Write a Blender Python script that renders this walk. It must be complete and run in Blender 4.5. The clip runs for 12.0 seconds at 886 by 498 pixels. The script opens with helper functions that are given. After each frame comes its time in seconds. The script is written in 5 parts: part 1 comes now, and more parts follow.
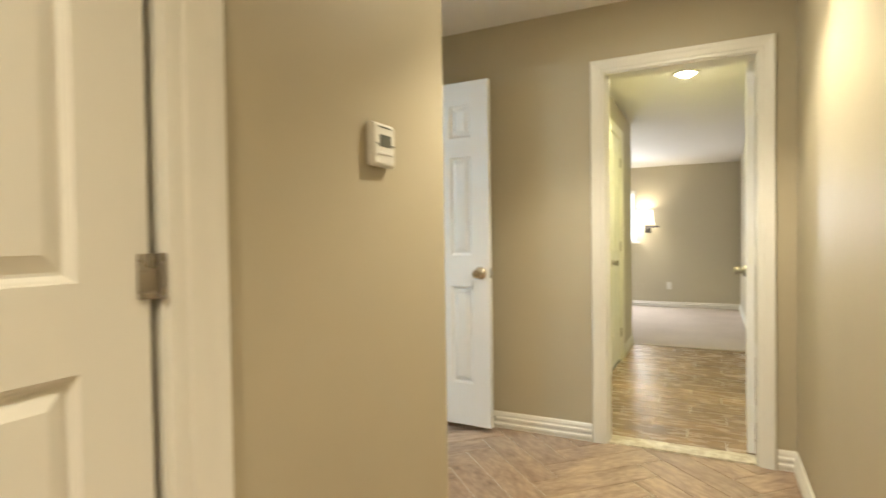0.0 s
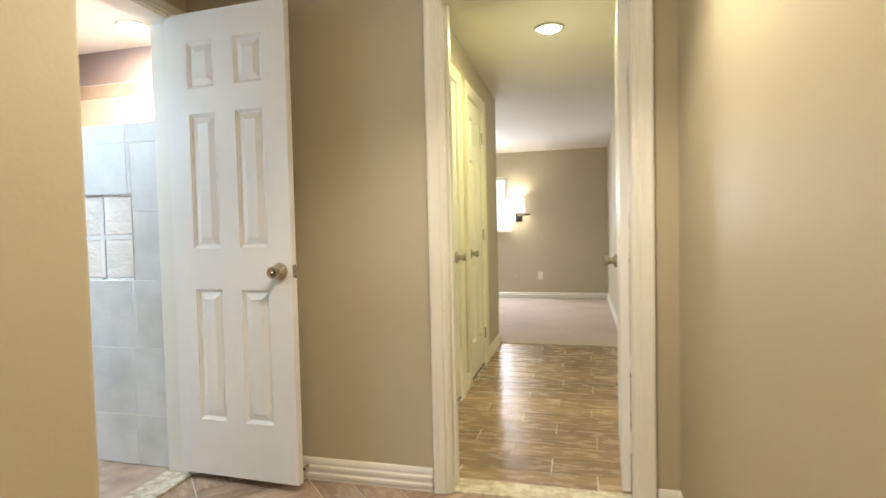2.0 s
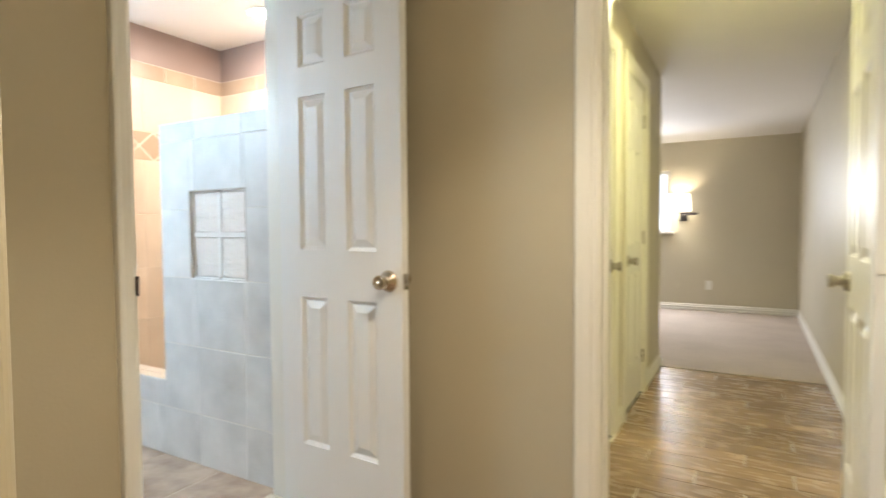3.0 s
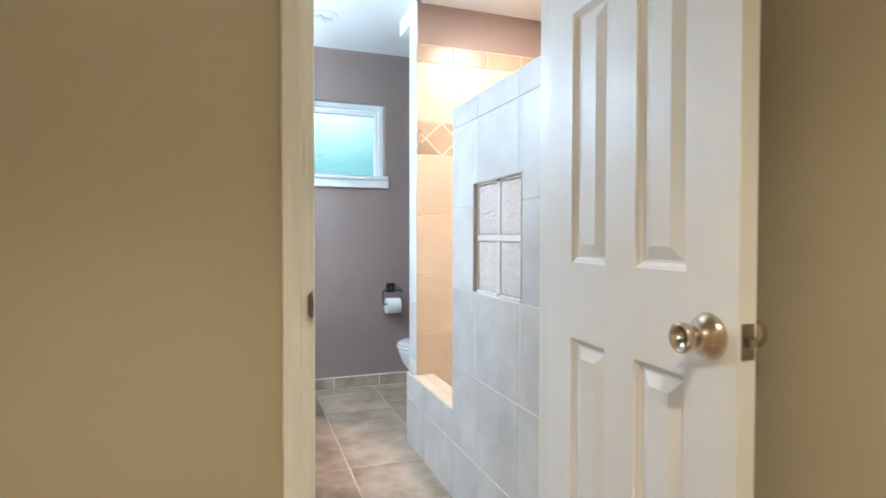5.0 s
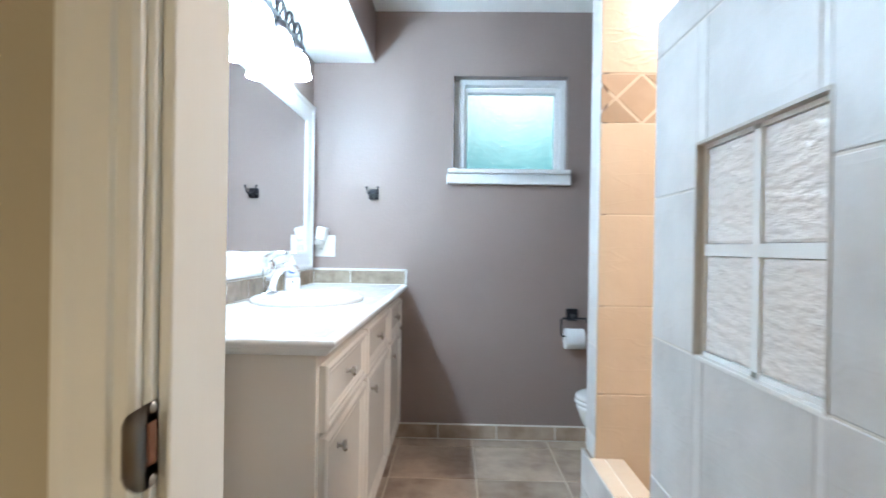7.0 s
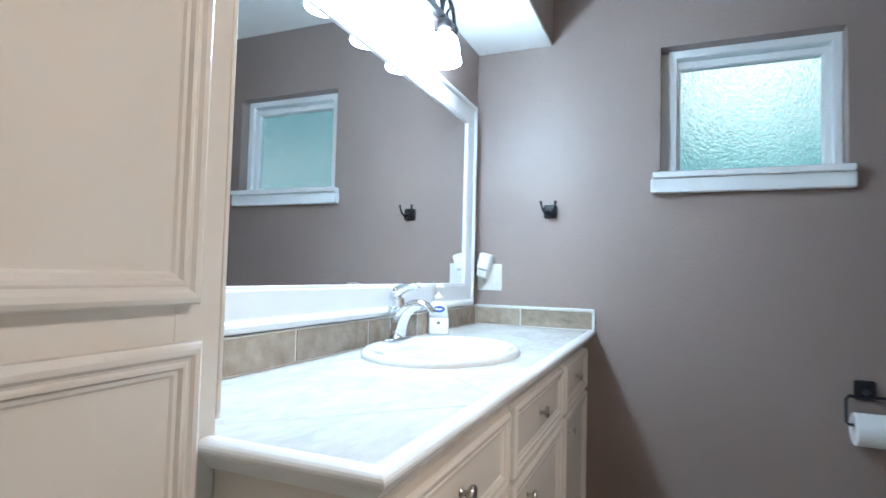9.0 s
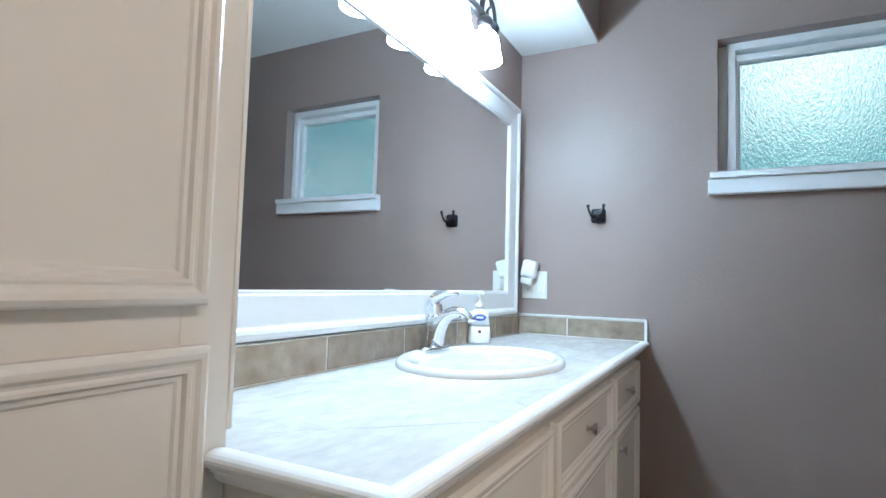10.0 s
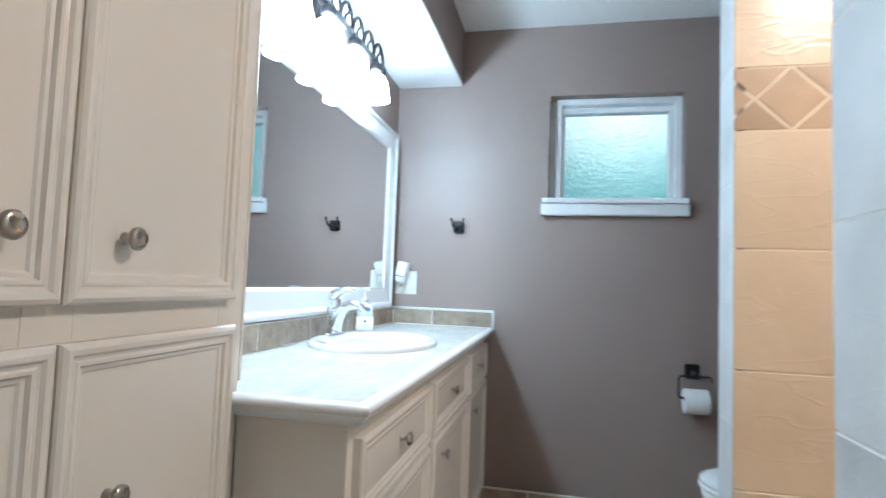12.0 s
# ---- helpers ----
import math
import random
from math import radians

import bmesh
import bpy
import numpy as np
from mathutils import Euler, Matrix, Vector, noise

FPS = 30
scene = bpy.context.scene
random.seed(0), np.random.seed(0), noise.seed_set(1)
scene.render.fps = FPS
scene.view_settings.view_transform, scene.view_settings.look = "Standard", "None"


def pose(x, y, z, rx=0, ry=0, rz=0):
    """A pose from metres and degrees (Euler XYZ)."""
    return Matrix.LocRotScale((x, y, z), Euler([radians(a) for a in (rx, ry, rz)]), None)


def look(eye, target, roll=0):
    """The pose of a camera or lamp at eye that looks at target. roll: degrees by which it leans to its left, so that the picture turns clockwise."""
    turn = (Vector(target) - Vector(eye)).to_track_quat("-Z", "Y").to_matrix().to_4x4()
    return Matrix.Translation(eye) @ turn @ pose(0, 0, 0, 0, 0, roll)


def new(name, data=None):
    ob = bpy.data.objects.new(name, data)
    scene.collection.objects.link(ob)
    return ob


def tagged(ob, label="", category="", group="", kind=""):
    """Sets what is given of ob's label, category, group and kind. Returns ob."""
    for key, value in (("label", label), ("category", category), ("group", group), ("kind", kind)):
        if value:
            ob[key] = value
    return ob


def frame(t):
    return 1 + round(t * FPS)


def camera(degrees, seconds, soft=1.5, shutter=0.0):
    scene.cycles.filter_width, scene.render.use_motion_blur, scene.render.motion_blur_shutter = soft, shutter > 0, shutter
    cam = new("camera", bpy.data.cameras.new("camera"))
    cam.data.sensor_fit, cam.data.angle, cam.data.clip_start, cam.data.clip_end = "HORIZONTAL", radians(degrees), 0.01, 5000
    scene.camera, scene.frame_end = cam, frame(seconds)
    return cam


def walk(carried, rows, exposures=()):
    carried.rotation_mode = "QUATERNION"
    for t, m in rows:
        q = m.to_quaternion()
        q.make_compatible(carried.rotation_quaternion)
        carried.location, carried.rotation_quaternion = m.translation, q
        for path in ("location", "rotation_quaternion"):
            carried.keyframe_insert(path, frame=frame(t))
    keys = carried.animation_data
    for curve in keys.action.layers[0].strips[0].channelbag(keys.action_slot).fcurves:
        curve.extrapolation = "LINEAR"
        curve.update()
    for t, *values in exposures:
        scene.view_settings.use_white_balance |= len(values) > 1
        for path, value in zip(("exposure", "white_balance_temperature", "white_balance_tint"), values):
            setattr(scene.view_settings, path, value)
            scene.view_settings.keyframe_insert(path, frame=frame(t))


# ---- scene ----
cam = camera(78.4, 12.0, shutter=0.5)
PATH = [
    (0, (0.643, 0.871, 1.151), (-0.249, 2.661, 1.11), -0.8),
    (0.5, (0.665, 1.031, 1.131), (0.017, 2.922, 1.054), -0.8),
    (1, (0.682, 1.246, 1.127), (0.204, 3.186, 1.046), -1.0),
    (1.5, (0.683, 1.528, 1.111), (0.236, 3.476, 1.03), -1.1),
    (2, (0.657, 1.778, 1.11), (0.155, 3.712, 1.032), -1.3),
    (2.5, (0.61, 2.05, 1.11), (-0.111, 3.913, 1.035), -1.0),
    (3, (0.521, 2.268, 1.128), (-0.473, 4.001, 1.048), -0.4),
    (3.5, (0.457, 2.481, 1.131), (-0.913, 3.937, 1.062), -0.1),
    (5.5, (-0.099, 3.241, 1.095), (-2.028, 3.768, 1.058), 0.3),
    (6, (-0.328, 3.334, 1.094), (-2.286, 3.741, 1.061), 0.6),
    (6.5, (-0.505, 3.378, 1.083), (-2.489, 3.623, 1.056), 0.6),
    (7, (-0.721, 3.437, 1.097), (-2.72, 3.389, 1.092), 0.9),
    (7.2, (-0.787, 3.445, 1.094), (-2.781, 3.293, 1.091), 0.9),
    (8.8, (-1.377, 3.448, 1.107), (-3.249, 2.744, 1.168), 1.5),
    (9, (-1.425, 3.449, 1.104), (-3.269, 2.681, 1.197), 1.5),
    (9.5, (-1.497, 3.442, 1.091), (-3.291, 2.567, 1.211), 1.5),
    (10, (-1.504, 3.444, 1.091), (-3.271, 2.516, 1.218), 1.6),
    (10.5, (-1.467, 3.439, 1.099), (-3.224, 2.494, 1.228), 1.7),
    (11, (-1.37, 3.445, 1.099), (-3.143, 2.53, 1.231), 2.0),
    (11.5, (-1.202, 3.468, 1.097), (-3.073, 2.773, 1.226), 2.3),
    (12, (-1.047, 3.482, 1.102), (-2.998, 3.059, 1.226), 2.1),
]
walk(cam, [(t, look(eye, target, roll)) for t, eye, target, roll in PATH],
     [(0.0, 0.94, 6600, 12), (0.5, 1.0, 6600, 12), (1.0, 0.99, 6550, 13), (2.5, 0.74, 6500, 16), (3.5, 0.74, 6350, 16), (5.5, 0.65, 6300, 18), (6.5, 0.56, 6250, 18), (7.2, 0.38, 6250, 17), (9.0, 0.0, 6150, 16), (10.0, -0.14, 6100, 15), (11.0, -0.15, 6100, 15), (12.0, 0.03, 6150, 15)])

# ---- world, lights, exposure ----
world = bpy.data.worlds.new("sky")
scene.world = world
world.use_nodes = True
wn = world.node_tree
sky = wn.nodes.new("ShaderNodeTexSky")
sky.sky_type = "NISHITA"
sky.sun_disc = False
sky.sun_elevation, sky.sun_rotation = radians(40), radians(60)
wn.nodes["Background"].inputs["Strength"].default_value = 0.12
wn.links.new(sky.outputs["Color"], wn.nodes["Background"].inputs["Color"])


def area_lamp(name, eye, target, size, watts, colour, round_lamp=True, spread=180):
    data = bpy.data.lights.new(name, "AREA")
    data.shape = "DISK" if round_lamp else "SQUARE"
    data.size, data.energy, data.color = size, watts, colour
    data.spread = radians(spread)
    ob = new(name, data)
    ob.matrix_world = look(eye, target)
    return ob


HC, BC, RC = 2.41, 2.455, 2.335   # ceilings of hall, bathroom, bedroom
WARM, SHOWER, YELLOW = (1.0, 0.90, 0.68), (1.0, 0.89, 0.74), (1.0, 0.97, 0.36)
def can_spot(name, x, y, z, watts, colour, degrees, blend):
    """The beam of a recessed ceiling light, cut off by its can."""
    data = bpy.data.lights.new(name, "SPOT")
    data.energy, data.color, data.shadow_soft_size = watts, colour, 0.05
    data.spot_size, data.spot_blend = radians(degrees), blend
    ob = new(name, data)
    ob.matrix_world = look((x, y, z), (x, y, 0))
    return ob


area_lamp("hall_lamp", (0.48, 2.95, HC - 0.03), (0.48, 2.95, 0), 0.12, 5.0, WARM)
can_spot("hall_lamp_beam", 0.48, 2.95, HC - 0.03, 86, WARM, 114, 0.5)
area_lamp("hall_lamp_back", (0.45, 0.2, HC - 0.02), (0.45, 0.2, 0), 0.14, 25, WARM, spread=135)
area_lamp("bedroom_hall_lamp", (0.465, 5.26, RC - 0.02), (0.465, 5.26, 0), 0.12, 20, YELLOW, spread=160)
area_lamp("shower_lamp", (-1.85, 4.42, 2.285), (-1.85, 4.42, 0), 0.12, 17.5, SHOWER)
area_lamp("bedroom_window_light", (-0.95, 10.10, 1.45), (-0.95, 8.0, 0.2), 0.7, 55, (0.9, 0.95, 1.0), False)


bulb = bpy.data.lights.new("sconce_bulb", "POINT")
bulb.energy, bulb.color, bulb.shadow_soft_size = 5, (1.0, 0.86, 0.62), 0.035
new("sconce_bulb", bulb).location = (-0.335, 9.99, 1.455)


# ---- materials ----
def material(name, c1, c2=None, scale=6.0, rough=0.5, bump=0.05, bump_scale=150.0, metal=0.0, coarse=1.2, spread=0.75,
             stretch=(1, 1, 1), random_tone=0.0, coat=0.0, gloss=0.5, crease=0.0):
    m = bpy.data.materials.new(name)
    m.use_nodes = True
    t = m.node_tree
    n, l = t.nodes, t.links
    p = n["Principled BSDF"]
    p.inputs["Metallic"].default_value = metal
    p.inputs["Coat Weight"].default_value = coat
    p.inputs["Specular IOR Level"].default_value = gloss
    c2 = c2 or tuple(c * 0.9 for c in c1)
    geo = n.new("ShaderNodeTexCoord")
    info = n.new("ShaderNodeObjectInfo")
    place = n.new("ShaderNodeVectorMath")
    place.operation = "MULTIPLY_ADD"
    place.inputs[1].default_value = stretch
    l.new(geo.outputs["Object"], place.inputs[0])
    shift = n.new("ShaderNodeMath")
    shift.operation = "MULTIPLY"
    shift.inputs[1].default_value = 37.0
    l.new(info.outputs["Random"], shift.inputs[0])
    l.new(shift.outputs[0], place.inputs[2])
    fine = n.new("ShaderNodeTexNoise")
    fine.inputs["Scale"].default_value, fine.inputs["Detail"].default_value = scale, 6.0
    big = n.new("ShaderNodeTexNoise")
    big.inputs["Scale"].default_value, big.inputs["Detail"].default_value = coarse, 3.0
    l.new(place.outputs[0], fine.inputs["Vector"])
    l.new(place.outputs[0], big.inputs["Vector"])
    add = n.new("ShaderNodeMath")
    add.operation = "ADD"
    l.new(fine.outputs["Fac"], add.inputs[0])
    l.new(big.outputs["Fac"], add.inputs[1])
    ramp = n.new("ShaderNodeMapRange")
    ramp.inputs["From Min"].default_value, ramp.inputs["From Max"].default_value = 1.0 - spread, 1.0 + spread
    l.new(add.outputs[0], ramp.inputs["Value"])
    mix = n.new("ShaderNodeMix")
    mix.data_type = "RGBA"
    mix.inputs["A"].default_value, mix.inputs["B"].default_value = (*c1, 1), (*c2, 1)
    l.new(ramp.outputs["Result"], mix.inputs["Factor"])
    tone = n.new("ShaderNodeMapRange")
    tone.inputs["To Min"].default_value, tone.inputs["To Max"].default_value = 1 - random_tone, 1 + random_tone
    l.new(info.outputs["Random"], tone.inputs["Value"])
    hsv = n.new("ShaderNodeHueSaturation")
    l.new(tone.outputs["Result"], hsv.inputs["Value"])
    l.new(mix.outputs["Result"], hsv.inputs["Color"])
    l.new(hsv.outputs["Color"], p.inputs["Base Color"])
    rr = n.new("ShaderNodeMapRange")
    rr.inputs["To Min"].default_value, rr.inputs["To Max"].default_value = rough * 0.85, min(1.0, rough * 1.15)
    l.new(fine.outputs["Fac"], rr.inputs["Value"])
    l.new(rr.outputs["Result"], p.inputs["Roughness"])
    if bump:
        relief = n.new("ShaderNodeTexNoise")
        relief.inputs["Scale"].default_value, relief.inputs["Detail"].default_value = bump_scale, 4.0
        l.new(place.outputs[0], relief.inputs["Vector"])
        b = n.new("ShaderNodeBump")
        b.inputs["Strength"].default_value, b.inputs["Distance"].default_value = bump, 0.01
        l.new(relief.outputs["Fac"], b.inputs["Height"])
        l.new(b.outputs["Normal"], p.inputs["Normal"])
        if crease:   # a few long raised folds, as in cast stone-look tile
            turn = n.new("ShaderNodeMapping")
            turn.inputs["Rotation"].default_value = (0.3, 0.3, 0.3)
            turn.inputs["Scale"].default_value = (0.8, 0.8, 3.4)
            l.new(place.outputs[0], turn.inputs["Vector"])
            fold = n.new("ShaderNodeTexNoise")
            fold.inputs["Scale"].default_value, fold.inputs["Detail"].default_value, fold.inputs["Distortion"].default_value = 4.0, 2.0, 0.15
            l.new(turn.outputs[0], fold.inputs["Vector"])
            off = n.new("ShaderNodeMath")
            off.operation = "SUBTRACT"
            off.inputs[1].default_value = 0.5
            l.new(fold.outputs["Fac"], off.inputs[0])
            mag = n.new("ShaderNodeMath")
            mag.operation = "ABSOLUTE"
            l.new(off.outputs[0], mag.inputs[0])
            ridge = n.new("ShaderNodeMapRange")
            ridge.inputs["From Max"].default_value, ridge.inputs["To Min"].default_value, ridge.inputs["To Max"].default_value = 0.022, 1.0, 0.0
            l.new(mag.outputs[0], ridge.inputs["Value"])
            b2 = n.new("ShaderNodeBump")
            b2.inputs["Strength"].default_value, b2.inputs["Distance"].default_value = crease, 0.006
            l.new(ridge.outputs["Result"], b2.inputs["Height"])
            l.new(b.outputs["Normal"], b2.inputs["Normal"])
            l.new(b2.outputs["Normal"], p.inputs["Normal"])
    return m


def glow(name, colour, strength):
    m = bpy.data.materials.new(name)
    m.use_nodes = True
    p = m.node_tree.nodes["Principled BSDF"]
    p.inputs["Base Color"].default_value = (0.8, 0.8, 0.8, 1)
    p.inputs["Emission Color"].default_value = (*colour, 1)
    p.inputs["Emission Strength"].default_value = strength
    return m


TAN = material("tan_wall_paint", (0.478, 0.424, 0.314), (0.453, 0.399, 0.290), 3, 0.52, 0.05, 90, gloss=0.24)
GREIGE = material("greige_wall_paint", (0.55, 0.507, 0.392), (0.52, 0.477, 0.367), 3, 0.5, 0.06, 110)
MAUVE = material("mauve_wall_paint", (0.292, 0.219, 0.194), (0.272, 0.203, 0.179), 3, 0.46, 0.13, 70, gloss=0.42)
CEILING = material("ceiling_paint", (0.82, 0.80, 0.77), (0.79, 0.77, 0.74), 5, 0.8, 0.12, 60)
TRIM = material("white_trim_paint", (0.78, 0.76, 0.70), (0.765, 0.745, 0.685), 4, 0.36, 0.0)
WHITE = material("white_gloss_paint", (0.82, 0.83, 0.83), (0.80, 0.81, 0.81), 4, 0.34, 0.0)
STRIKE = material("worn_dark_nickel", (0.44, 0.40, 0.36), (0.30, 0.27, 0.24), 40, 0.34, 0.04, 200, 1.0)
DOOR = material("white_door_paint", (0.80, 0.79, 0.77), (0.77, 0.76, 0.74), 5, 0.42, 0.04, 60, stretch=(6, 6, 0.6), gloss=0.4)
CREAM = material("cream_cabinet_paint", (0.74, 0.69, 0.625), (0.715, 0.665, 0.60), 4, 0.24, 0.015, 80)
KNOB = material("aged_satin_nickel", (0.64, 0.56, 0.45), (0.54, 0.46, 0.36), 30, 0.22, 0.02, 300, 1.0)
NICKEL = material("brushed_nickel", (0.47, 0.44, 0.40), (0.38, 0.35, 0.32), 30, 0.28, 0.02, 300, 1.0)
CHROME = material("chrome", (0.86, 0.88, 0.90), (0.80, 0.82, 0.85), 8, 0.06, 0.0, 1, 1.0)
IRON = material("dark_bronze_iron", (0.045, 0.038, 0.040), (0.028, 0.024, 0.026), 20, 0.42, 0.05, 120, 0.7)
GROUT = material("pale_grout", (0.76, 0.73, 0.67), (0.68, 0.65, 0.59), 30, 0.85, 0.1, 200)
TAN_GROUT = material("tan_grout", (0.66, 0.57, 0.46), (0.56, 0.48, 0.38), 30, 0.85, 0.1, 200)
HALL_TILE = material("brown_floor_tile", (0.215, 0.142, 0.10), (0.50, 0.375, 0.275), 24, 0.36, 0.18, 40, coarse=5.5, spread=0.31, stretch=(0.8, 2.2, 1), random_tone=0.12)
PLANK_TILE = material("wood_look_tile", (0.175, 0.112, 0.066), (0.40, 0.285, 0.185), 9, 0.27, 0.06, 40, coarse=4, spread=0.46, stretch=(0.9, 3.4, 1), random_tone=0.22, gloss=0.5)
BATH_TILE = material("slate_floor_tile", (0.235, 0.150, 0.098), (0.56, 0.435, 0.335), 10, 0.30, 0.2, 30, coarse=3.4, spread=0.36, random_tone=0.10)
GREY_TILE = material("pale_grey_wall_tile", (0.52, 0.515, 0.50), (0.74, 0.73, 0.715), 6, 0.40, 0.32, 11, coarse=3.5, spread=0.36, random_tone=0.05, crease=0.05)
TAN_TILE = material("tan_wall_tile", (0.50, 0.405, 0.305), (0.63, 0.525, 0.41), 7, 0.30, 0.32, 11, coarse=3, spread=0.6, random_tone=0.06, crease=0.09)
DARK_TAN_TILE = material("brown_border_tile", (0.30, 0.215, 0.145), (0.43, 0.32, 0.225), 9, 0.34, 0.12, 25, coarse=4, spread=0.5, random_tone=0.10)
SPLASH_TILE = material("brown_backsplash_tile", (0.21, 0.152, 0.108), (0.45, 0.37, 0.285), 26, 0.24, 0.45, 40, coarse=6, spread=0.36, random_tone=0.16)
COUNTER = material("pale_stone_counter", (0.545, 0.537, 0.52), (0.715, 0.705, 0.68), 24, 0.24, 0.05, 60, coarse=5, spread=0.30, stretch=(1, 1.9, 1), random_tone=0.03)
COUNTER_GROUT = material("counter_grout", (0.63, 0.62, 0.595), (0.57, 0.56, 0.54), 30, 0.6, 0.05, 200)
EDGE_TILE = material("tile_edge", (0.50, 0.46, 0.41), (0.42, 0.38, 0.335), 12, 0.45, 0.08, 60)
STONE = material("pale_threshold_stone", (0.70, 0.65, 0.55), (0.42, 0.35, 0.25), 34, 0.4, 0.2, 60, coarse=16, spread=0.17)
CARPET = material("beige_carpet", (0.42, 0.345, 0.28), (0.55, 0.465, 0.39), 60, 0.95, 0.8, 260, coarse=3, spread=0.4)
CERAMIC = material("white_ceramic", (0.82, 0.82, 0.80), (0.80, 0.80, 0.78), 4, 0.08, 0.0)
PLASTIC = material("white_plastic", (0.78, 0.77, 0.72), (0.76, 0.75, 0.70), 4, 0.35, 0.0)
BLACK = material("black_metal", (0.018, 0.018, 0.022), (0.012, 0.012, 0.016), 20, 0.35, 0.03, 200, 0.4)
RAW_WOOD = material("bare_reddish_wood", (0.22, 0.09, 0.045), (0.13, 0.055, 0.03), 60, 0.7, 0.2, 120)
# near-black colour that stands for shade in slots, toe kick and closet
GAP_SHADE = material("painted_gap_shade", (0.02, 0.015, 0.012), (0.015, 0.012, 0.01), 9, 0.8, 0.0)
PAPER = material("white_tissue", (0.84, 0.84, 0.84), (0.80, 0.80, 0.80), 40, 0.9, 0.2, 90)
LCD = material("grey_display", (0.16, 0.17, 0.15), (0.12, 0.13, 0.12), 20, 0.2, 0.0)
BLUE = material("blue_label", (0.03, 0.12, 0.45), (0.03, 0.10, 0.40), 9, 0.35, 0.0)
SOAP = material("clear_soap_bottle", (0.80, 0.84, 0.86), (0.76, 0.80, 0.83), 6, 0.15, 0.0)
SHADE = glow("frosted_light_shade", (0.57, 0.86, 1.05), 82.0)
BULB = glow("vanity_bulb_glow", (0.60, 0.87, 1.04), 170.0)
CAN_GLOW = glow("recessed_bulb_glow", (1.0, 0.95, 0.66), 60.0)
LAMPSHADE = glow("lamp_shade_glow", (1.0, 0.92, 0.74), 1.5)
SHOWER_GLOW = glow("shower_bulb_glow", (1.0, 0.92, 0.80), 110.0)
MIRROR = bpy.data.materials.new("mirror_silver")
MIRROR.use_nodes = True
MIRROR.node_tree.nodes["Principled BSDF"].inputs["Base Color"].default_value = (0.86, 0.88, 0.88, 1)
MIRROR.node_tree.nodes["Principled BSDF"].inputs["Metallic"].default_value = 1.0
MIRROR.node_tree.nodes["Principled BSDF"].inputs["Roughness"].default_value = 0.01


def glass(name, rough, bump, bump_scale, colour=(0.95, 0.98, 0.98), stretch=(1, 1, 1)):
    m = bpy.data.materials.new(name)
    m.use_nodes = True
    n, l = m.node_tree.nodes, m.node_tree.links
    p = n["Principled BSDF"]
    p.inputs["Base Color"].default_value = (*colour, 1)
    p.inputs["Transmission Weight"].default_value = 1.0
    p.inputs["Roughness"].default_value, p.inputs["IOR"].default_value = rough, 1.45
    tc, mp = n.new("ShaderNodeTexCoord"), n.new("ShaderNodeMapping")
    mp.inputs["Scale"].default_value = stretch
    l.new(tc.outputs["Object"], mp.inputs["Vector"])
    w = n.new("ShaderNodeTexNoise")
    w.inputs["Scale"].default_value, w.inputs["Detail"].default_value = bump_scale, 3.0
    l.new(mp.outputs["Vector"], w.inputs["Vector"])
    b = n.new("ShaderNodeBump")
    b.inputs["Strength"].default_value, b.inputs["Distance"].default_value = bump, 0.01
    l.new(w.outputs["Fac"], b.inputs["Height"])
    l.new(b.outputs["Normal"], p.inputs["Normal"])
    return m


RAIN_GLASS = glass("rain_glass", 0.02, 0.42, 110, (0.90, 0.97, 0.97), (1, 1.6, 0.8))
BLOCK_GLASS = glass("wavy_glass_block", 0.14, 0.7, 30, (0.98, 0.93, 0.885), (1, 1, 2.2))
BLOCK_GLASS.node_tree.nodes["Principled BSDF"].inputs["Transmission Weight"].default_value = 0.22


